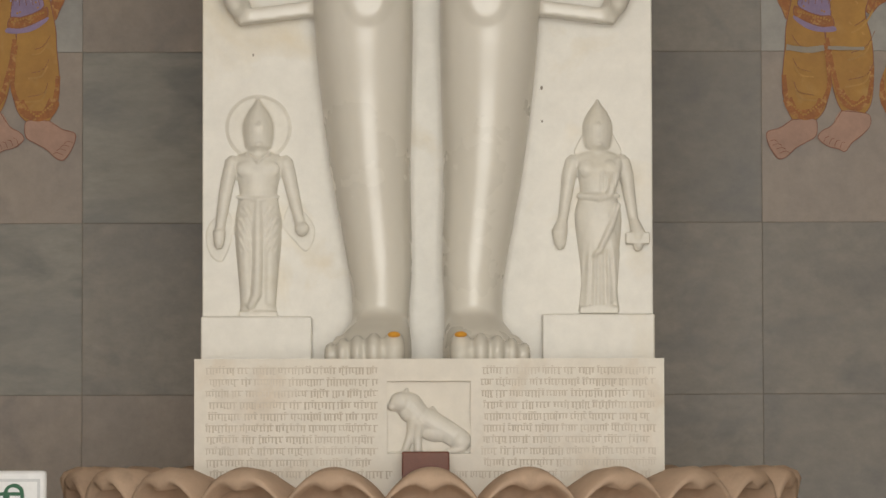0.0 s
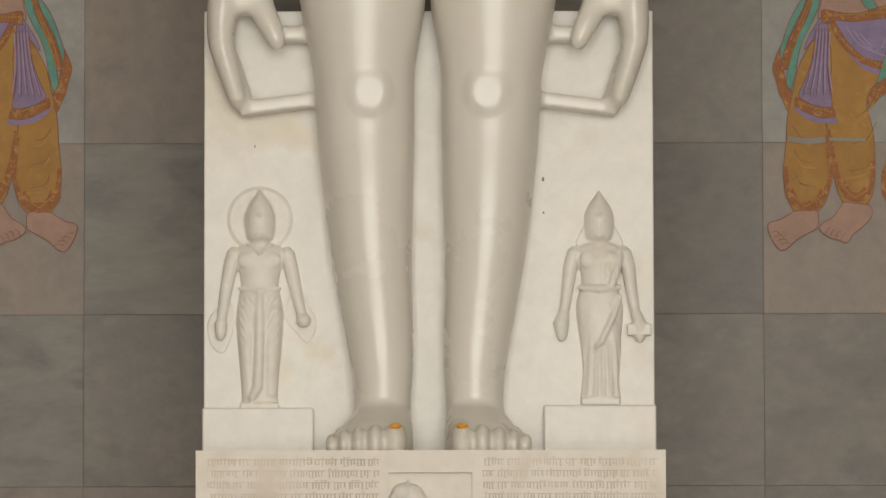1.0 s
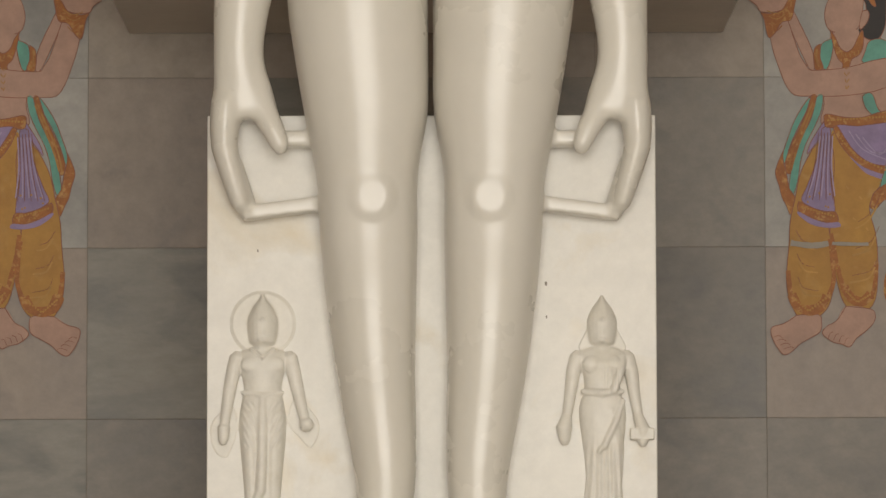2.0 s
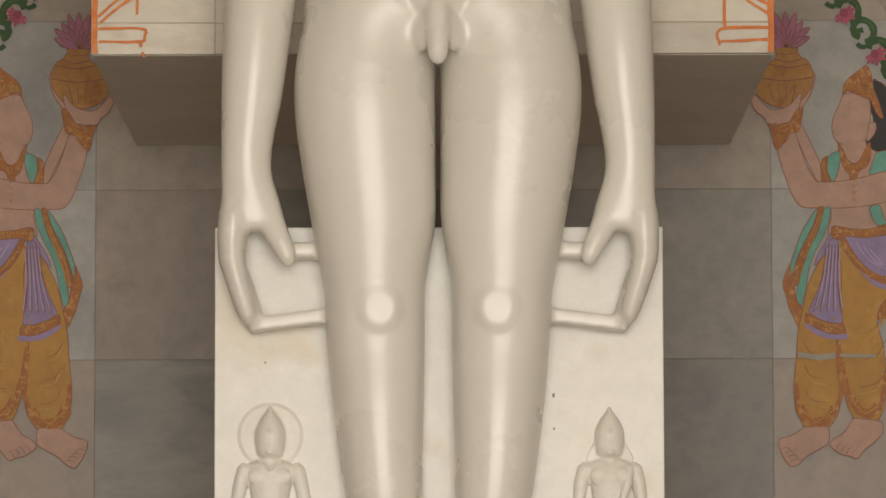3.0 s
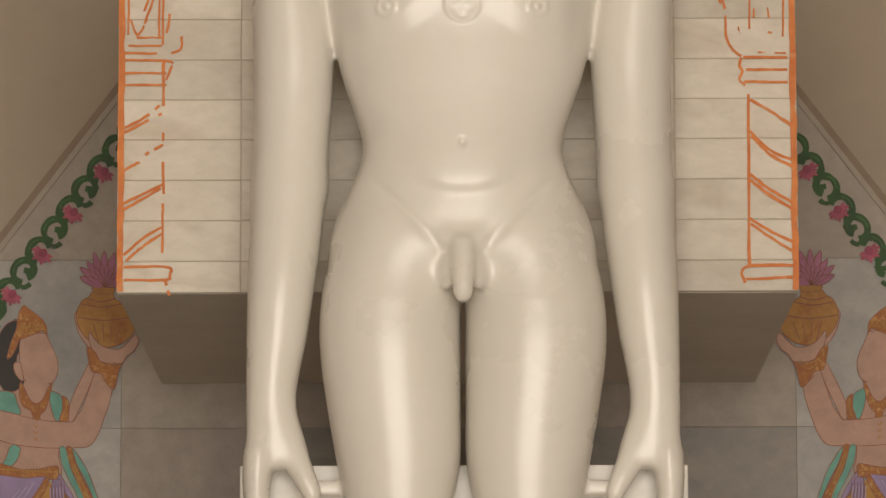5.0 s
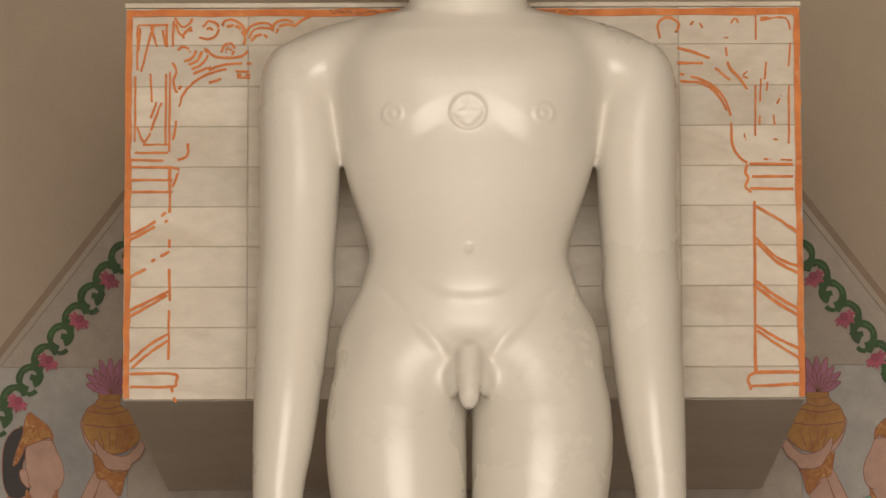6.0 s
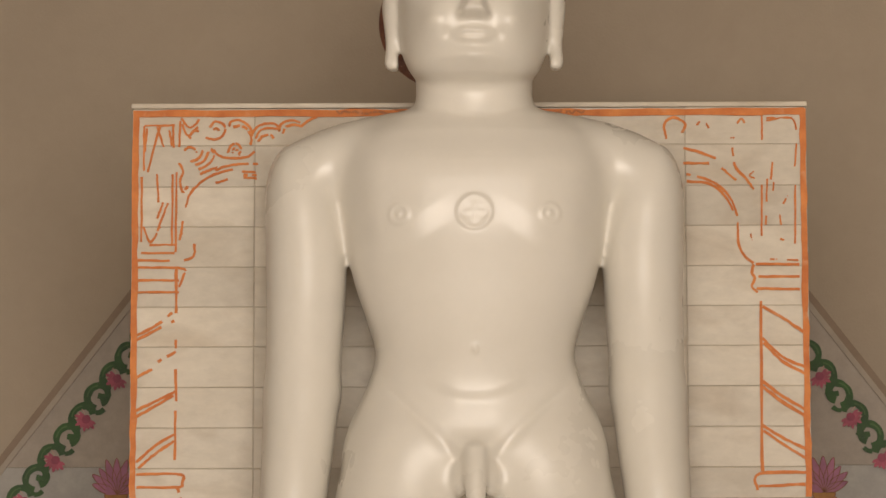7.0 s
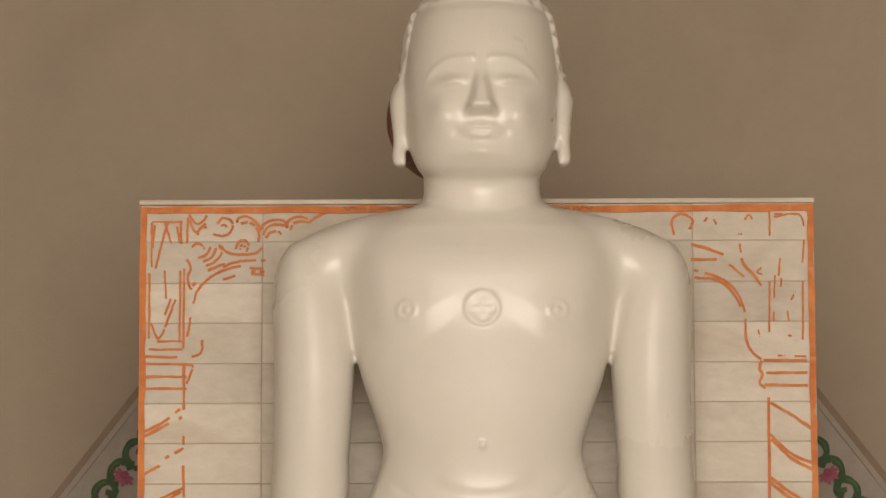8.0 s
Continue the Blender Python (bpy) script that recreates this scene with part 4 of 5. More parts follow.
CAPITAL_B = [[(-14.75, -44.75), (-15.25, -46.75), (-14.5, -48.5), (-15.25, -50.75), (-13.75, -52.25)], [(-13.5, -48), (-2.5, -48)], [(-14, -51.25), (-2.5, -51.5)], [(-14.25, -44.5), (-2.5, -44.75)]]
COLUMN_A = [[(12.25, -45.5), (12.25, -57.5)], [(12.25, -64.75), (12.25, -67)], [(12.25, -72.75), (12.5, -81.5)], [(12.25, -84), (12.25, -100.75)], [(1.75, -63.5), (7, -60.75), (12.25, -56.5)], [(1.75, -64.75), (11.75, -59.5)], [(1.75, -75), (6, -72.75)], [(7.5, -70.75), (12.25, -68)], [(1.75, -84), (7, -81.5), (12.5, -78.75)]]
COLUMN_C = [[(1.75, -85.75), (7, -82.75), (11.75, -80)], [(2, -98), (7.25, -93.25), (12, -90.5)], [(2.5, -99.5), (7.25, -95.5), (12, -92.25)], [(2, -101.25), (13.5, -101.25), (14.25, -103.5), (13, -104.75), (2, -104.75)], [(13, -104.75), (14.25, -109)]]
COLUMN_B = [[(-13, -54.75), (-13.25, -101)], [(-12.5, -56.25), (-7, -59.5), (-1.25, -63.5)], [(-12.75, -64.75), (-7.25, -70), (-1.25, -72.75)], [(-12.5, -66), (-7.25, -71.25), (-1.25, -74.5)], [(-12.75, -76.5), (-7.75, -80.5), (-1.5, -84.25)], [(-12.75, -78), (-8.25, -81.75), (-1.5, -86)], [(-13, -88.5), (-7.5, -92), (-1.5, -95)], [(-12.75, -90), (-7.5, -93.75), (-1.5, -97.5)]]
BASE_B = [[(-1.5, -101.25), (-14.25, -101.75), (-14.5, -106)], [(-14.25, -105), (-1.75, -104.5)]]


def drybrush(name, mat, pts, width, y, rnd, gaps, label=""):
    """A brush stroke on the panel whose paint breaks up here and there, each run of it a part."""
    runs, run = [], []
    for p in catmull([(p[0], p[1], 0) for p in pts], 8):
        if gaps and rnd.random() < gaps and len(run) > 2:
            runs.append(run)
            run = []
        else:
            run.append((p.x + rnd.uniform(-0.0008, 0.0008), p.y + rnd.uniform(-0.0008, 0.0008)))
    for run in runs + [run]:
        if len(run) > 1:
            bm = bmesh.new()
            stroke(bm, run, width, y, 1)
            under_panel(part(name, bm, mat, None, label))


rnd = random.Random(8)
PFY = -0.0018
lift = 0
for name, groups, corner, width, gaps in (
        ("painted_frame", (FRAME_A, FRAME_C), PX0, 0.0048, 0.05), ("painted_scroll", (SCROLL_A, SCROLL_D, SCROLL_B, SCROLL_E), PX0, 0.0056, 0.03), ("painted_capital", (CAPITAL_A,), PX0, 0.0055, 0.03),
        ("painted_column", (COLUMN_A, COLUMN_C), PX0, 0.0062, 0.05), ("painted_scroll", (SCROLL_C,), PX1, 0.0058, 0.03), ("painted_frame", (FRAME_B, FRAME_D), PX1, 0.0042, 0.08),
        ("painted_capital", (CAPITAL_B,), PX1, 0.0062, 0.0), ("painted_column", (COLUMN_B, BASE_B), PX1, 0.0068, 0.0)):
    for g in groups:
        for line in g:
            lift = (lift + 1) % 9
            drybrush(name, ORANGE, [(corner + a * 0.01, 4.972 + b * 0.01) for a, b in line], width * 1.4, PFY - 0.0003 * lift, rnd, gaps * 0.9)
rnd = random.Random(15)
border = [([(x + rnd.uniform(-0.0015, 0.0015), PZ0 + 0.003 + (PZ1 - PZ0 - 0.02) * i / 30) for i in range(31)], 0.020, 0.0036) for x in (PX0 + 0.010, PX1 - 0.010)]
border.append(([(PX0 + 0.006 + (PX1 - PX0 - 0.012) * i / 40, PZ1 - 0.0255 + rnd.uniform(-0.0015, 0.0015)) for i in range(41)], 0.0225, 0.0030))
for line, width, proud in border:
    bm = bmesh.new()
    stroke(bm, line, width, PFY - proud, 1)
    under_panel(part("painted_border", bm, ORANGE, None, "broad orange painted border"))
# brown smears on the top border beside the neck
for x0, x1, z in ((-0.36, -0.30, 4.950), (-0.29, -0.21, 4.945), (-0.20, -0.12, 4.949), (0.17, 0.25, 4.949), (0.26, 0.31, 4.946)):
    drybrush("smear", SMEAR, [(x0 + (x1 - x0) * i / 6, z + rnd.uniform(-0.006, 0.006)) for i in range(7)], 0.007, PFY - 0.0052, rnd, 0.08, "reddish-brown smear on the paint")

# ---- sequinned halo behind the head ----
bm = bmesh.new()
loft(bm, [(-0.010, 0, 0.180, 0, 0.180), (0.0, 0, 0.184, 0, 0.184), (0.012, 0, 0.16, 0, 0.16), (0.02, 0, 0.08, 0, 0.08)], 64, 2.0)
halo = link(bm, "halo_disc", DISC_BROWN, None, True)
halo.matrix_basis = pose(-0.059, -0.078, 5.177, 90)
tagged(halo, "dark brown sequinned halo disc fixed behind the statue's head", "halo disc")

# ---- sign board beside the lotus base ----
sign = tagged(empty("sign_board", (-1.2, -1.3, 0)), "white enamel notice board with grey rim and green lettering", "sign")
bm = bmesh.new()
block(bm, -0.300, 0.304, 0.0, 0.02, 1.52, 1.932, 0.008)
board = part("board", bm, BOARD, sign)
bm = bmesh.new()
for x0, x1, z0, z1 in ((-0.285, 0.289, 1.905, 1.912), (-0.285, 0.289, 1.54, 1.547), (-0.285, -0.278, 1.547, 1.905), (0.282, 0.289, 1.547, 1.905)):
    block(bm, x0, x1, -0.0015, 0.001, z0, z1)
part("border_line", bm, RIM, board)
bm = bmesh.new()
stroke(bm, [(-0.25, 1.876), (0.251, 1.876)], 0.010, 0.0, 1)
stroke(bm, [(0.205, 1.86), (0.210, 1.888), (0.228, 1.896), (0.244, 1.886), (0.247, 1.86), (0.247, 1.82)], 0.011, -0.002)
stroke(bm, [(0.212, 1.872), (0.212, 1.82)], 0.011, -0.004, 1)
for x in (-0.2, -0.14, -0.06, 0.02, 0.09, 0.15):
    stroke(bm, [(x, 1.872), (x, 1.82)], 0.011, -0.004, 1)
part("lettering", bm, SIGN_GREEN, board)
bm = bmesh.new()
loft(bm, [(0.0, 0, 0.16, 0.03, 0.16), (0.02, 0, 0.16, 0.03, 0.16), (0.03, 0, 0.022, 0.03, 0.022), (1.7, 0, 0.022, 0.035, 0.014)], 20, 2.0)
part("post", bm, STEEL, sign)

# ---- wall paintings: two bearers with lotus pots, in centimetres from the foot of each ----
SHAPES = dict(
    arm_far=[(-23.2, 113.2), (-21.4, 115.8), (-19, 111.4), (-17, 107.2), (-15.4, 103), (-15, 98.2), (-16.4, 98.2), (-18.8, 103), (-21, 108)],
    torso=[(-9.4, 109.4), (-2.2, 109.8), (-0.6, 107.6), (4.4, 107.6), (8, 101.2), (7.8, 81), (-11.8, 81), (-12.2, 87.8), (-12.8, 96.2), (-11, 103)],
    hair=[(0.6, 128.4), (2.2, 128), (4.2, 126.6), (6, 123.2), (6.6, 118.2), (6.2, 111.4), (4.4, 107.4), (2, 106.8), (0.2, 107.4), (-1.8, 109.2), (-1, 111.4), (0.4, 113.4), (0.4, 117.4), (-0.8, 119.8), (-0.4, 122.2)],
    face=[(-8.2, 124.2), (-5.2, 124.4), (-2.2, 123.6), (-0.4, 121.8), (-0.4, 116.4), (-1.2, 112.2), (-2.6, 109.8), (-6.2, 108.8), (-9.8, 109.4), (-11.2, 111), (-11.8, 114), (-11.2, 117.4), (-9.6, 120.8)],
    ear=[(-0.6, 115.4), (1, 115.6), (1.4, 114), (0.6, 111.8), (-1.2, 110), (-1.4, 112)],
    crown=[(-8.4, 123.6), (-8.2, 126.4), (-7, 128.4), (-5, 130.2), (-3, 131.6), (-1.4, 132.8), (-0.2, 131), (0.4, 128.4), (0.8, 125.6), (2, 122.4), (3, 119), (3.4, 116.8), (2.2, 117.4), (0.8, 119.8), (-0.2, 122.2), (-2.4, 123.2), (-5.4, 124.4), (-7.2, 125)],
)
SHAPES_B = dict(
    scarf=[(-9.6, 107.2), (-12.4, 106), (-13.2, 103.8), (-13.2, 101.2), (-12.4, 98.4), (-11.2, 98.2), (-10, 101.2), (-9.4, 104.6)],
    scarf_trim=[(-13.2, 105.6), (-14.8, 104.4), (-15.2, 101.2), (-14.6, 97.8), (-12.4, 98.4), (-13.2, 101.2), (-13.2, 103.6)],
    scarf_b=[(-1, 100.6), (0.2, 103.6), (1.4, 106.4), (5.2, 107), (8, 104.6), (8, 100.2), (2.6, 100.6), (0, 99.8)],
    neck=[(-8.4, 109.4), (-2, 109.8), (-2.4, 106.6), (-4.8, 103.6), (-6.4, 104), (-8, 106.6)],
    necklace=[(-10.2, 109.8), (-8.6, 107.4), (-7.4, 104.6), (-5.4, 103.2), (-3.4, 104.6), (-2, 107.6), (-0.6, 109.6), (-0.4, 105.4), (-1.6, 102.4), (-3.8, 101), (-4.6, 98.2), (-3.6, 95.4), (-4.2, 92.8), (-5.2, 90.8), (-6.2, 92), (-6.8, 93.4), (-8.2, 94.4), (-7.2, 97), (-6.6, 99.6), (-8, 101.2), (-9.2, 104.6)],
    arm=[(-29.8, 113.2), (-28.2, 108.4), (-27.2, 103.8), (-25.6, 98.8), (-23.6, 93.6), (-21, 90.4), (-16, 90), (-7.6, 90), (0.8, 91), (5, 92.2), (7.8, 93.6), (8, 100.8), (2.6, 100.6), (-2.4, 99.2), (-7.4, 98.2), (-12.4, 97.8), (-16.2, 97.8), (-17.4, 99.2), (-19.2, 102.2), (-21, 107.2), (-23.2, 113.2), (-26.6, 112.2)],
)
SHAPES_C = dict(
    tail=[(-16, 90.2), (-17.6, 85.2), (-20.2, 80.2), (-22.4, 75.2), (-23.8, 70.6), (-24.6, 69.6), (-24.4, 73.4), (-23, 77.6), (-21, 82.8), (-18, 87.8)],
    tail_mid=[(-16, 90.2), (-14.4, 89.8), (-16, 84), (-18.4, 78.6), (-20.2, 74), (-21.8, 67.6), (-23.6, 67.2), (-23.8, 70.6), (-22, 75.6), (-19.6, 80.6), (-17.4, 85.2)],
    tail_b=[(-14.4, 89.8), (-12.6, 90.2), (-13, 86), (-15, 81), (-17.6, 76), (-19.2, 71), (-20.2, 65), (-21.6, 60.6), (-22.8, 62.6), (-22.2, 67.6), (-20.6, 73.4), (-18.4, 78.6), (-16, 83.6)],
    tail_hem=[(-24.6, 73.4), (-26.4, 69.2), (-26.8, 66.8), (-25.8, 63.4), (-25, 60), (-23.8, 57.6), (-22.4, 54.6), (-21.2, 57.8), (-21.2, 60), (-22.8, 62.6), (-23.6, 67.2), (-24.4, 70.2)],
)
SHAPES_D = dict(
    leg_b=[(-10.2, 77.6), (-9.6, 57.4), (-11, 49), (-9.8, 39), (-8.2, 31.6), (-6.4, 27.6), (-4.2, 26.2), (-0.8, 26), (1.6, 28), (2.8, 32), (3.2, 40.6), (2.6, 49), (0.8, 56.6), (3.2, 62.2), (7.6, 66.6), (7.6, 79.2), (-7.6, 79.4)],
    leg_a=[(-15.8, 74.2), (-19.2, 67.6), (-21, 60), (-22.6, 52.4), (-23, 45.8), (-23.8, 37.4), (-23.6, 32), (-22.4, 27.8), (-20.6, 24.6), (-17.6, 23.6), (-14.2, 24.6), (-11.6, 27.4), (-10.2, 31.6), (-9.4, 35.6), (-9.8, 42.4), (-11.2, 50.8), (-10.4, 57.4), (-9.4, 71), (-11.4, 77.6)],
    waist=[(-12, 83), (-14, 80), (-16.4, 76), (-17.4, 72.6), (-15, 75.6), (-13, 78), (-11.6, 81)],
    drape=[(-9, 82.4), (2.4, 82.6), (7.8, 83), (7.6, 67.2), (3, 68.8), (-1.2, 71.2), (-4.4, 74.2), (-6.8, 77.6)],
    drape_hem=[(-9.6, 80.4), (-7.8, 76), (-4.8, 72), (-1.2, 69), (3, 67.2), (7.6, 65.8), (7.6, 68.6), (2.6, 69.6), (-0.8, 71.2), (-4, 74.2), (-6.8, 78.4), (-8.4, 81)],
)
SHAPES_E = dict(
    drape_edge=[(-4.8, 72), (-2.4, 69.2), (0.2, 66.8), (3.8, 65.4), (7.4, 64.2), (7.6, 65.8), (3, 67.2), (-1.2, 69)],
    sash=[(-13, 80.2), (-10.6, 80.6), (-10.2, 72.6), (-10.2, 64.2), (-9.4, 55.2), (-13, 55.8), (-16.2, 56.8), (-19.2, 59), (-17.8, 62.6), (-15.8, 67.6), (-14, 73.4)],
    sash_hem=[(-20, 58.6), (-16.2, 56.8), (-12.6, 55.6), (-9.2, 55.4), (-8.6, 52.4), (-12.2, 52.4), (-16.4, 53.8), (-20.2, 55.8)],
    sash_edge=[(-20.2, 55.6), (-16.4, 53.6), (-12.2, 52.2), (-8.4, 52.4), (-8, 51), (-12.2, 50.8), (-16.4, 51.8), (-20, 54.4)],
    side_scarf=[(-1, 89.8), (0.8, 91), (2.4, 90), (3.4, 86.8), (5, 84.4), (5, 82.4), (2.4, 84), (0, 86.4)],
    side_tail=[(3.8, 62.2), (5.2, 67.2), (7.6, 74), (9.2, 72.6), (8.8, 65.4), (6.8, 62.4)],
    side_hem=[(1, 56.8), (2, 60.8), (4.4, 62.8), (7.2, 64.4), (9.2, 64.2), (8.2, 60.8), (4.8, 58.6), (2.8, 56.4)],
)
SHAPES_F = dict(
    belt=[(-12.4, 84), (-11, 84.6), (-6, 83.6), (-1, 83.6), (3.8, 85), (7.8, 85.6), (7.8, 82.6), (2.4, 81.6), (-2.6, 81), (-7.6, 81.4), (-10, 80.6), (-12, 81)],
    foot_a=[(-21, 24.8), (-14.6, 25), (-13.6, 22.4), (-14.2, 19.8), (-16.8, 18.2), (-20, 16.4), (-22.6, 14), (-24.8, 13.2), (-26.4, 14.8), (-27.8, 17.2), (-28.6, 19.8), (-28, 21.4), (-24.6, 22.4)],
    foot_b=[(-6.4, 27.4), (0.8, 26.6), (2.2, 24.8), (1.6, 22.4), (-1, 19.8), (-3.4, 18), (-5.4, 15.4), (-7.6, 16.2), (-10.2, 16.8), (-12.6, 18.4), (-13.4, 19.8), (-12, 21.6), (-9.2, 23.2)],
    thumb=[(-17.2, 131), (-16.6, 129.2), (-17.6, 125), (-19.2, 122), (-21, 120), (-22, 120.6), (-20.4, 123.2), (-18.6, 125.8), (-17.8, 129.2)],
)
SHAPES_G = dict(
    pot=[(-28, 136.8), (-22.2, 136.8), (-20.8, 135.2), (-18.6, 133.8), (-17.2, 130.4), (-17.6, 126.6), (-19.8, 123.2), (-23.2, 120.6), (-28.2, 120.2), (-32.4, 122.4), (-34.6, 125.8), (-33.8, 129.2), (-31, 132.8), (-28.4, 134.8)],
    pot_rim=[(-28.6, 138.4), (-25.6, 138), (-22.4, 139), (-22, 136.8), (-25.2, 136), (-28, 136.4)],
)
SHAPES_H = dict(
    hand=[(-35.8, 122), (-34.6, 123.8), (-32.4, 121.4), (-29.8, 119.4), (-26.4, 119.8), (-23.6, 121.4), (-21.2, 124.4), (-20.8, 123), (-21.6, 120), (-23, 117.2), (-24.8, 115.6), (-28.2, 115), (-31, 115.4), (-32, 117.2), (-34.4, 119)],
    cuff=[(-30.8, 115), (-29.8, 113), (-28.6, 107.6), (-26.6, 108.8), (-24.6, 112), (-21.8, 112.8), (-20.8, 116.6), (-20.4, 120), (-22.4, 119), (-24.6, 115.6), (-28, 114.6)],
)
COLOURS = dict(arm_far=SKIN_P, torso=SKIN_P, hair=HAIR_P, face=SKIN_P, ear=SKIN_P, crown=GOLD_P, scarf=TEAL_P, scarf_trim=GOLD_P, scarf_b=TEAL_P, neck=SKIN_P, necklace=GOLD_P, arm=SKIN_P, tail=TEAL_P, tail_mid=GOLD_P, tail_b=TEAL_P,
               tail_hem=GOLD_P, leg_a=YELLOW_P, leg_b=YELLOW_P, waist=PURPLE_P, drape=PURPLE_P, drape_hem=GOLD_P, drape_edge=PURPLE_P, sash=PURPLE_P, sash_hem=GOLD_P, sash_edge=PURPLE_P, side_scarf=TEAL_P, side_tail=TEAL_P,
               side_hem=GOLD_P, belt=GOLD_P, foot_a=SKIN_P, foot_b=SKIN_P, thumb=SKIN_P, pot=POT_P, pot_rim=POT_P, hand=SKIN_P, cuff=GOLD_P)
NAMES = dict(arm_far="painted_arm", torso="painted_torso", hair="painted_hair", face="painted_head", ear="painted_ear", crown="painted_crown", scarf="painted_scarf", scarf_trim="painted_hem", scarf_b="painted_scarf", neck="painted_neck",
             necklace="painted_necklace", arm="painted_arm", tail="painted_scarf", tail_mid="painted_hem", tail_b="painted_scarf", tail_hem="painted_hem", leg_a="painted_trousers", leg_b="painted_trousers", waist="painted_drape",
             drape="painted_drape", drape_hem="painted_hem", drape_edge="painted_edging", sash="painted_sash", sash_hem="painted_hem", sash_edge="painted_edging", side_scarf="painted_scarf", side_tail="painted_scarf",
             side_hem="painted_hem", belt="painted_belt", foot_a="painted_foot", foot_b="painted_foot", thumb="painted_fingers", pot="painted_pot", pot_rim="painted_rim", hand="painted_palm", cuff="painted_cuff")


def bearer(side, base_x):
    thing = tagged(empty("wall_painting", (side * base_x, WALL, 2.8)), "painted bearer in ochre and purple holding a lotus pot on tiles", "wall painting", "painted pot bearers")
    inv = Matrix.Translation((-side * base_x, -WALL, -2.8))

    def add(name, bm, mat, label="", kind="", to=None):
        ob = tagged(part(name, bm, mat, None, label), kind=kind)
        ob.parent, ob.matrix_parent_inverse = to or thing, Matrix() if to else inv
        return ob

    def at(p):
        return (side * (base_x + p[0] * 0.01), 2.8 + p[1] * 0.01)

    layer = 0
    pot = None
    lines = bmesh.new()
    for group in (SHAPES, SHAPES_B, SHAPES_C, SHAPES_D, SHAPES_E, SHAPES_F, SHAPES_G, SHAPES_H):
        for key, pts in group.items():
            layer += 1
            y = WALL - 0.0004 - 0.00012 * layer
            bm = bmesh.new()
            ps = [at(p) for p in pts]
            patch(bm, ps, y, 4, 0.0001 * layer)
            made = add(NAMES[key], bm, COLOURS[key], to=pot if key == "pot_rim" else None)
            if key == "pot":
                pot = made
            if key not in ("neck", "drape_edge", "sash_edge"):
                stroke(lines, ps + ps[:1], 0.0028, y - 0.0001 * layer, 4, 0.0002)
    y = WALL - 0.0102
    for k, (band, width) in enumerate((([(-23.4, 38), (-22.6, 31), (-20.4, 27), (-17.2, 25.4), (-14, 26.6), (-11.6, 30.4), (-10, 34.8), (-10.2, 40.8), (-11, 47.4)], 0.016), ([(-22.4, 31), (-20.6, 27.4), (-17.4, 26.2), (-14, 27.2), (-12, 30.6)], 0.034),
                                       ([(-10.6, 49), (-9.2, 40.8), (-7.2, 33.2), (-5, 29), (-1.6, 28), (1, 30.4), (2.2, 34), (2.6, 40.6)], 0.016), ([(-7, 33.2), (-4.8, 29.8), (-1.6, 28.8), (1, 31)], 0.034))):
        bm = bmesh.new()
        stroke(bm, [at(p) for p in band], width, WALL - 0.0086 - 0.0002 * k, 4, 0.0006)
        add("painted_hem", bm, GOLD_P)
    # folds, hem beads and pot bands
    for k in range(5):
        stroke(lines, [at((-14 + 0.9 * k, 79)), at((-15.5 + 1.2 * k, 68)), at((-18 + 2.0 * k, 59))], 0.0022, y, 4, 0.0004)
    for k in range(3):
        stroke(lines, [at((-21 + k * 0.3, 50 - 7 * k)), at((-19, 47 - 7 * k)), at((-16.5 + k, 46 - 7 * k))], 0.0018, y, 5, 0.0004)
        stroke(lines, [at((4 - k * 0.4, 60 - 9 * k)), at((1, 55 - 8.5 * k)), at((-2.5 - k, 52.5 - 8 * k))], 0.0018, y, 5, 0.0004)
    for zz, x0, x1 in ((134.6, -28.6, -20.6), (133, -30.6, -18.6), (129, -33.6, -17.6)):
        stroke(lines, [at((x0, zz)), at(((x0 + x1) / 2, zz - 1)), at((x1, zz))], 0.004, y, 4, 0.0004)
    for k in range(4):
        stroke(lines, [at((-30.6 + k * 2.8, 127)), at((-28.8 + k * 1.7, 121.6))], 0.003, y, 2, 0.0004)
    for k in range(4):
        stroke(lines, [at((-27.8 + k * 1.0, 18.4 - 1.2 * k)), at((-26.2 + k * 1.1, 18.8 - 1.1 * k)), at((-25.2 + k * 1.1, 18.0 - 1.0 * k))], 0.0020, y, 2, 0.0004)
        stroke(lines, [at((-11.8 + k * 1.6, 17.8 - 0.5 * k)), at((-11.2 + k * 1.6, 19.4 - 0.5 * k)), at((-10.2 + k * 1.6, 19.8 - 0.6 * k))], 0.0020, y, 2, 0.0004)
    trim = bmesh.new()
    for line in ([(-15.6, 88), (-19.2, 79.6), (-21.8, 73.4), (-23, 68)], [(-15, 87.6), (-18.2, 79.6), (-20.6, 73.6), (-22.2, 68)], [(-14.2, 104), (-14.4, 101), (-13.6, 98.6)]):
        stroke(trim, [at(p) for p in line], 0.0065, y - 0.0004, 4, 0.0003)
    for k in range(6):
        stroke(trim, [at((-7.6 + 1.4 * k, 125.6 - 0.3 * k)), at((-7 + 1.2 * k, 127.6)), at((-6.6 + 1.4 * k, 125.4 - 0.3 * k))], 0.0035, y - 0.0004, 3, 0.0003)
        stroke(trim, [at((-8.4 + 1.3 * k, 102.4 + 0.5 * abs(k - 2.5))), at((-8 + 1.2 * k, 101.2 + 0.6 * abs(k - 2.5)))], 0.0035, y - 0.0004, 1, 0.0003)
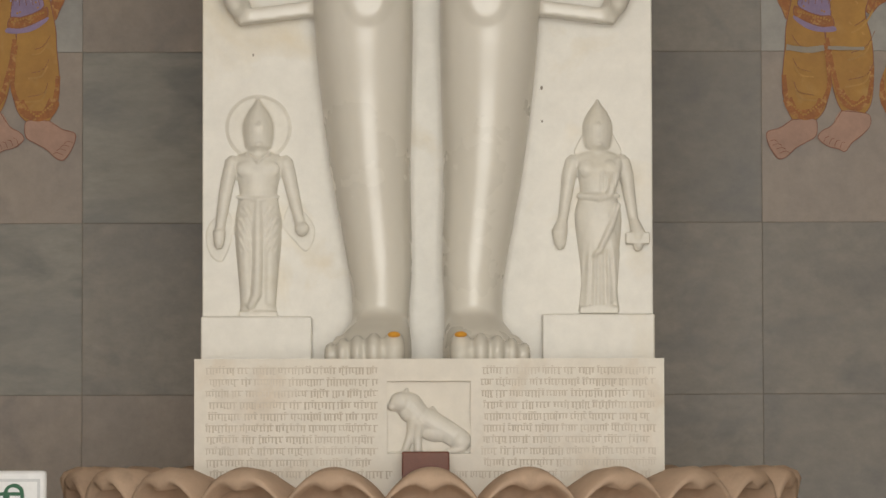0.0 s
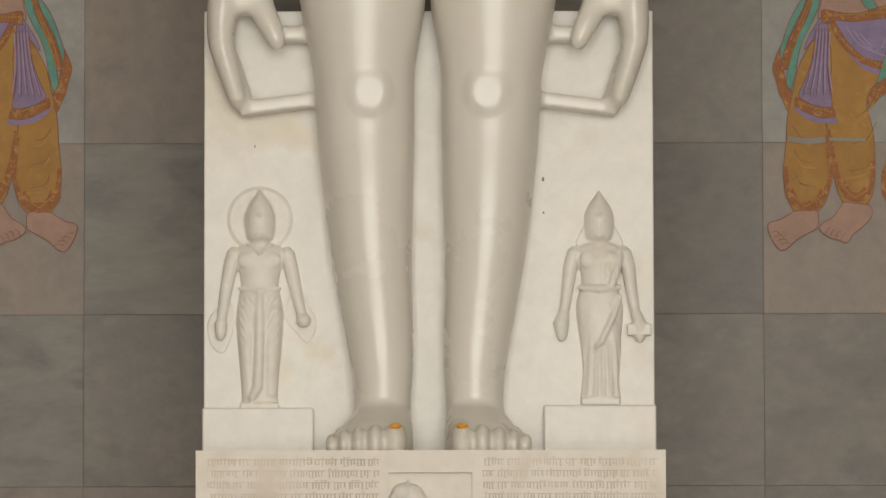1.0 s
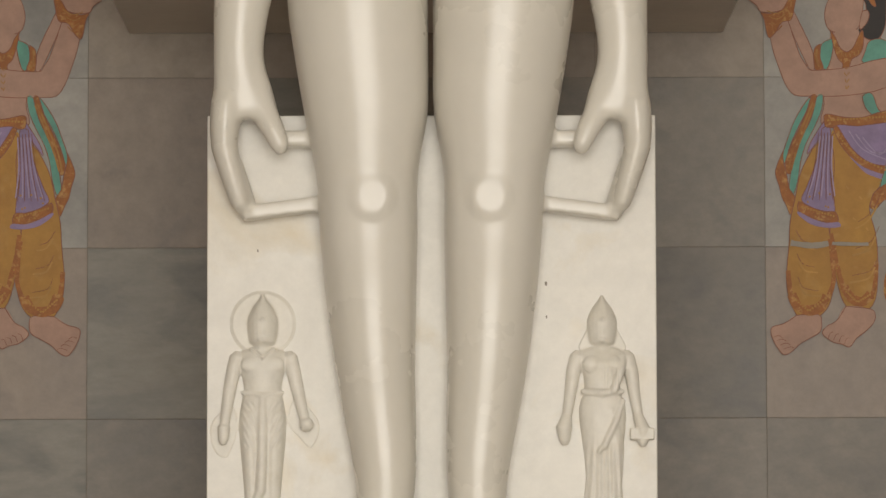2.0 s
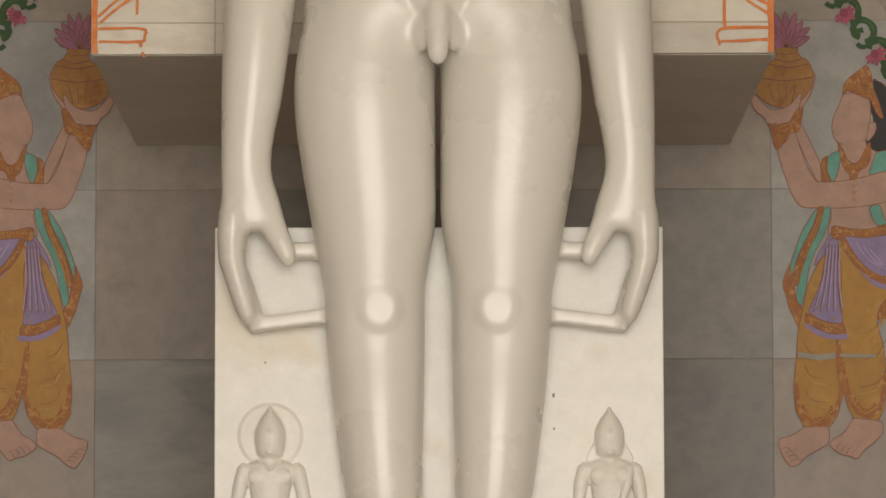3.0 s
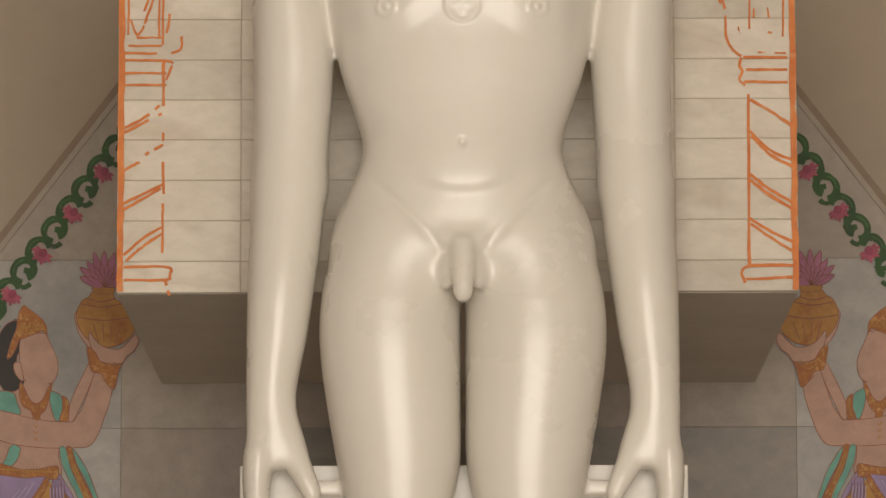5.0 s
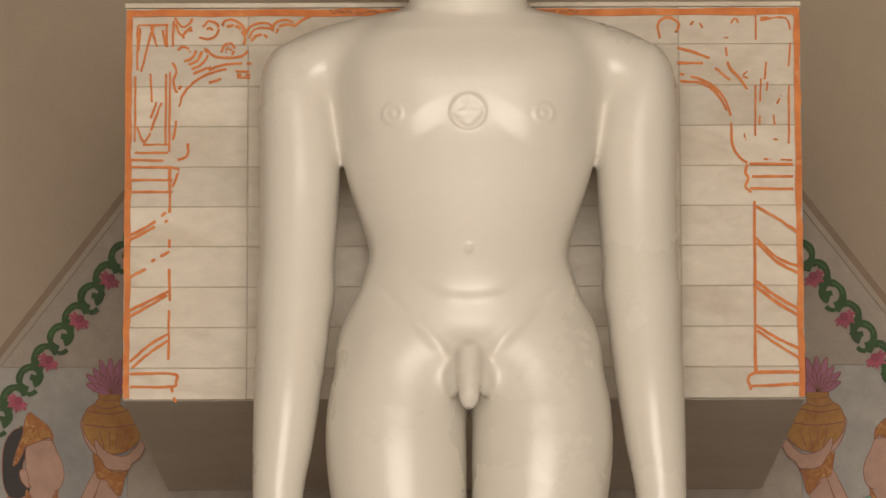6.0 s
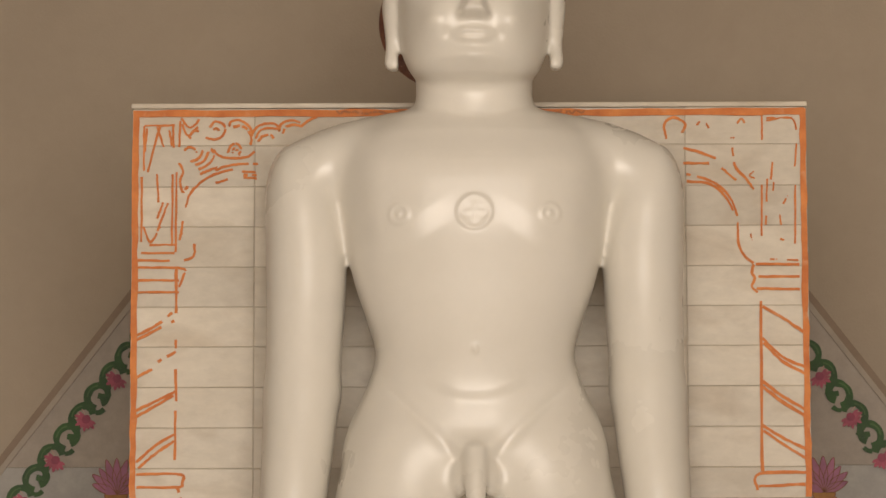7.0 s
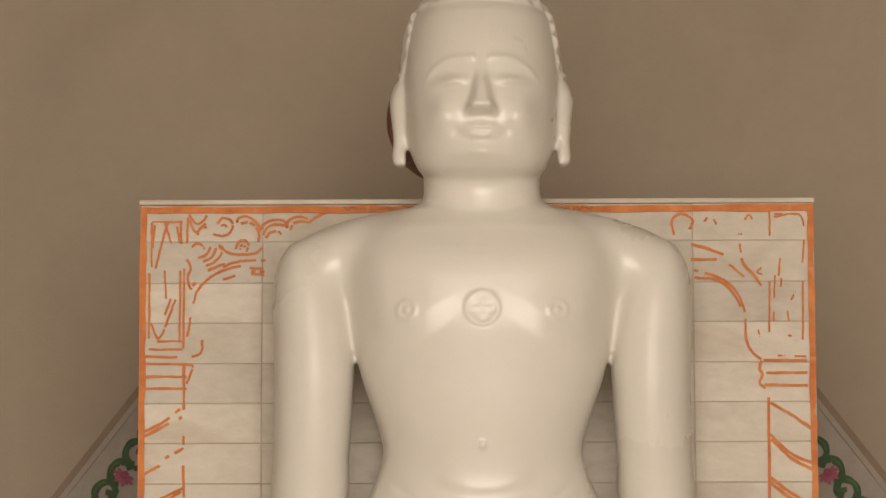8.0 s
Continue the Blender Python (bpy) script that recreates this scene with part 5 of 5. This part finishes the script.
    for k in range(4):
        stroke(trim, [at((-29 + 0.6 * k, 115.5 - 1.7 * k)), at((-26, 114.6 - 1.7 * k)), at((-23 - 0.5 * k, 116.2 - 1.7 * k))], 0.003, y - 0.0004, 3, 0.0003)
        stroke(trim, [at((-6.4 + 0.2 * k, 99 - 2 * k)), at((-5.6, 98 - 2 * k)), at((-4.6 - 0.1 * k, 99 - 2 * k))], 0.003, y - 0.0004, 3, 0.0003)
    for k in range(9):
        stroke(trim, [at((-31.5 + 1.4 * k, 130.3)), at((-30.9 + 1.4 * k, 131.6)), at((-30.3 + 1.4 * k, 130.3))], 0.003, y - 0.0008, 3, 0.0003)
    add("painted_ornament", trim, POT_P, "gold line ornament on crown, scarf and pot", "stuff")
    pale = bmesh.new()
    for k in range(3):
        stroke(pale, [at((-20.6 + k * 0.3, 48 - 7 * k)), at((-18.4, 45 - 7 * k)), at((-15.6 + k, 44.4 - 7 * k))], 0.006, y - 0.0004, 5, 0.0003)
        stroke(pale, [at((3 - k * 0.4, 57 - 9 * k)), at((0.2, 52.6 - 8.5 * k)), at((-3.4 - k, 50.4 - 8 * k))], 0.006, y - 0.0004, 5, 0.0003)
    for k in range(5):
        stroke(pale, [at((-6 + 1.9 * k, 63 - 3.1 * (k * 3 % 5))), at((-5.2 + 1.9 * k, 62.2 - 3.1 * (k * 3 % 5)))], 0.005, y - 0.0004, 2, 0.0003)
    add("painted_fold", pale, FOLD_P, "lighter ochre brush folds", "stuff")
    violet = bmesh.new()
    for k in range(5):
        stroke(violet, [at((-13.5 + 0.9 * k, 78)), at((-15 + 1.2 * k, 68)), at((-17.4 + 2.0 * k, 60))], 0.004, y - 0.0012, 4, 0.0003)
    for k in range(3):
        stroke(violet, [at((-5 + 2 * k, 79.5 - k)), at((-1 + 2.5 * k, 74 - 0.8 * k)), at((7, 70.5 + 2.8 * k))], 0.004, y - 0.0012, 4, 0.0003)
    add("painted_pleat", violet, LILAC_P, "pale lilac brush pleats", "stuff")
    add("painted_outline", lines, LINE_P, "thin reddish-brown painted outlines", "stuff")
    rnd = random.Random(5)
    beads = bmesh.new()
    for p, q, n in (((-22, 30), (-17.4, 26), 7), ((-17.4, 26), (-12, 30), 7), ((-6.6, 32), (-3, 28.6), 6), ((-3, 28.6), (1, 31), 6), ((-11.6, 82.6), (7.4, 83.8), 20), ((-19.4, 57), (-9.4, 54), 12), ((-7.8, 77.6), (-3, 71.8), 8), ((-3, 71.8), (7, 67.2), 10)):
        for i in range(n):
            c = at((p[0] + (q[0] - p[0]) * (i + 0.5) / n, p[1] + (q[1] - p[1]) * (i + 0.5) / n))
            r = 0.0036
            patch(beads, [(c[0] + r * math.cos(a), c[1] + r * math.sin(a)) for a in (0, 1.05, 2.1, 3.14, 4.2, 5.25)], y, 1, 0.0005)
    for i in range(26):
        c = at((rnd.choice((-1, 1)) * 5.5 - 10 + rnd.uniform(-5, 5), rnd.uniform(33, 64)))
        r = 0.0032
        patch(beads, [(c[0] + r * math.cos(a), c[1] + r * math.sin(a)) for a in (0, 1.05, 2.1, 3.14, 4.2, 5.25)], y, 1, 0.0005)
    add("painted_beading", beads, YELLOW_P, "small ochre beads on the hems", "stuff")
    # lotus in the pot
    bm = bmesh.new()
    dark = bmesh.new()
    for k in range(9):
        a = math.radians(-68 + 17 * k)
        ln = 0.108 - 0.030 * abs(k - 4) / 4 + (0.008 if k % 2 else 0)
        c = at((-25.3, 138.2))
        d = (math.sin(a), math.cos(a))
        n = (d[1], -d[0])
        w = 0.013
        tipz = ((0, 0), (0.35, 1.0), (0.7, 0.8), (1.0, 0.0), (0.7, -0.8), (0.35, -1.0))
        ps = [(c[0] + d[0] * ln * u + n[0] * w * v, c[1] + d[1] * ln * u + n[1] * w * v) for u, v in tipz]
        patch(bm, ps, y - 0.0005 * (k % 3), 3, 0.0006)
        add("painted_petal", bm, MAUVE_P, to=pot)
        bm = bmesh.new()
        stroke(dark, [ps[0], ps[1], ps[2], ps[3], ps[4], ps[5]], 0.0026, y - 0.0022, 3, 0.0003)
    bm.free()
    add("painted_outline", dark, LINE_P, kind="stuff")
    # bare streak where a tile joint crosses the painting
    if side > 0:
        bm = bmesh.new()
        stroke(bm, [at((-22.6, 46.2)), at((-16.4, 45.4)), at((-11.4, 46.0))], 0.020, y - 0.002, 4, 0.0004)
        stroke(bm, [at((-10.4, 46.0)), at((-4, 45.8)), at((0.4, 45.8))], 0.012, y - 0.002, 4, 0.0004)
        add("bare_streak", bm, PALE_P, "pale streak where the paint has worn off")
    return thing


bearer(1, 1.300)
bearer(-1, 1.306)
# the trouser leg of the next painted bearer, at the edge of what shows
next_one = tagged(empty("wall_painting", (1.42, WALL, 2.8)), "ochre trouser leg of a further painted bearer on tiles", "wall painting", "painted pot bearers")
for name, pts, mat, lift in (("painted_trousers", [(1.350, 3.106), (1.352, 3.156), (1.366, 3.20), (1.40, 3.24), (1.46, 3.24), (1.48, 3.10), (1.45, 3.06), (1.38, 3.06)], YELLOW_P, 0.001), ("painted_hem", [(1.350, 3.11), (1.356, 3.09), (1.38, 3.056), (1.45, 3.056), (1.48, 3.10), (1.45, 3.095), (1.39, 3.095), (1.365, 3.13), (1.362, 3.18), (1.350, 3.156)], GOLD_P, 0.002)):
    bm = bmesh.new()
    patch(bm, [(x - 1.42, z - 2.8) for x, z in pts], -lift, 4, 0.001)
    part(name, bm, mat, next_one)

# ---- painted garlands along the gable ----
def garland(side, dx):
    thing = tagged(empty("painted_garland", (side * 1.1, WALL, 4.4)), "painted green vine garland with pink lotus buds on the wall", "wall painting", "painted garlands")
    inv = Matrix.Translation((-side * 1.1, -WALL, -4.4))

    def add(name, bm, mat, label="", kind="", to=None):
        ob = tagged(part(name, bm, mat, None, label), kind=kind)
        ob.parent, ob.matrix_parent_inverse = to or thing, Matrix() if to else inv
        return ob

    d = Vector((0.590, -0.807))
    n = Vector((0.807, 0.590))
    o = Vector((0.898, 4.755))
    vine, veins, veins_pale = bmesh.new(), bmesh.new(), bmesh.new()

    def at(u, v):
        p = o + d * u + n * v
        return (side * (p.x + dx), p.y)

    y = WALL - 0.002
    STEP = 0.153
    for k in range(8):
        u0 = k * STEP + 0.048
        # two open arches to a step, one over the bud and one ending in a curl
        for j, cu in enumerate((u0 + 0.062, u0 + 0.062 - STEP / 2)):
            pts = []
            for i in range(13 if j else 10):
                ang = math.radians(205 - 27 * i)
                shrink = 1 - 0.055 * max(0, i - 7) * (1.6 if j else 1.0)
                pts.append(at(cu + 0.036 * math.cos(ang) * -1 * shrink, -0.008 + 0.033 * math.sin(ang) * shrink))
            stroke(vine, pts, 0.0265 - 0.002 * j, y - 0.0012 - 0.0006 * (j + 2 * (k % 2)), 3, 0.001)
            stroke(veins, pts[3:7], 0.005, y - 0.0052, 3, 0.0003)
        # small inner leaves of the empty arch
        cu = u0 + 0.062 - STEP / 2
        stroke(vine, [at(cu - 0.030, -0.030), at(cu - 0.012, -0.022), at(cu - 0.002, -0.004)], 0.019, y - 0.0042, 3, 0.001)
        stroke(vine, [at(cu + 0.020, -0.044), at(cu + 0.034, -0.040), at(cu + 0.044, -0.030)], 0.017, y - 0.0046, 3, 0.001)
        for i in range(3):
            v0 = u0 + 0.050 + 0.012 * i
            stroke(veins_pale, [at(v0, -0.006), at(v0 + 0.006 * (i - 1), 0.010)], 0.0032, y - 0.0062, 3, 0.0003)
        c = (u0 + 0.062, -0.002)
        bm = bmesh.new()
        patch(bm, [at(c[0] + 0.014 * math.cos(a), c[1] - 0.018 + 0.013 * math.sin(a)) for a in (0, 1, 2, 3.1, 4.2, 5.2)], y - 0.0080, 2, 0.0006)
        bud = add("painted_bud", bm, HEART_P, "pink painted lotus bud with a crimson heart")
        for i in range(9):
            a = math.radians(-100 + 25 * i)
            ln = 0.032 + 0.006 * (i % 2)
            ps = [(c[0] + math.cos(a + e) * ln * r, c[1] - 0.018 + math.sin(a + e) * ln * r * -1) for e, r in ((0, 0.1), (0.25, 0.65), (0, 1.0), (-0.25, 0.65))]
            bm = bmesh.new()
            patch(bm, [at(*q) for q in ps], y - 0.0065 - 0.0004 * (i % 2), 2, 0.0006)
            add("painted_petal", bm, PINK_P, to=bud)
    stem = add("painted_vine", vine, LEAF_P, "green painted scrolling vine")
    add("painted_highlight", veins, LIGHT_LEAF_P, kind="stuff", to=stem)
    add("painted_filament", veins_pale, SKIN_P, kind="stuff", to=stem)


garland(1, 0.004)
garland(-1, 0.018)

# ---- tiles of the back wall ----
rnd = random.Random(11)
tile_meshes = {}
PITCH = 0.5


def tile_mesh(kind, h):
    key = (kind, round(h, 3))
    if key not in tile_meshes:
        bm = bmesh.new()
        block(bm, -PITCH / 2 + 0.0008, PITCH / 2 - 0.0008, 0, 0.004, 0.0008, h - 0.0008, 0.0005)
        bmesh.ops.recalc_face_normals(bm, faces=bm.faces)
        me = bpy.data.meshes.new("tile")
        bm.to_mesh(me)
        bm.free()
        me.materials.append((TILE, TILE_WARM, TILE_GREEN, TILE_PALE, TILE_BEIGE)[kind])
        tile_meshes[key] = me
    return tile_meshes[key]


# row and column of the tiles whose stone stands out: 0 grey, 1 warm, 2 greenish, 3 pale, 4 beige
LAID = {(-1, -3): 1, (-1, -2): 1, (-1, 1): 0, (-1, 2): 0, (0, -3): 2, (0, -2): 0, (0, 1): 0, (0, 2): 0, (1, -3): 1, (1, -2): 2, (1, 1): 0, (1, 2): 1,
        (2, -3): 3, (2, -2): 1, (2, 1): 0, (2, 2): 3, (3, -3): 3, (3, -2): 4, (3, 1): 4, (3, 2): 3, (3, -1): 4, (3, 0): 4}
for r in range(-4, 6):
    z = 2.24 + 0.506 * r
    for c in range(-5, 5):
        kind = rnd.choice((0, 0, 1, 2))
        if r >= 4:
            kind = 4
        elif (r, c) in LAID:
            kind = LAID[r, c]
        ob = new("tile", tile_mesh(kind, 0.506))
        ob.parent = wall_back
        ob.location = (c * PITCH + 0.25, WALL + rnd.uniform(0, 0.0005), z)
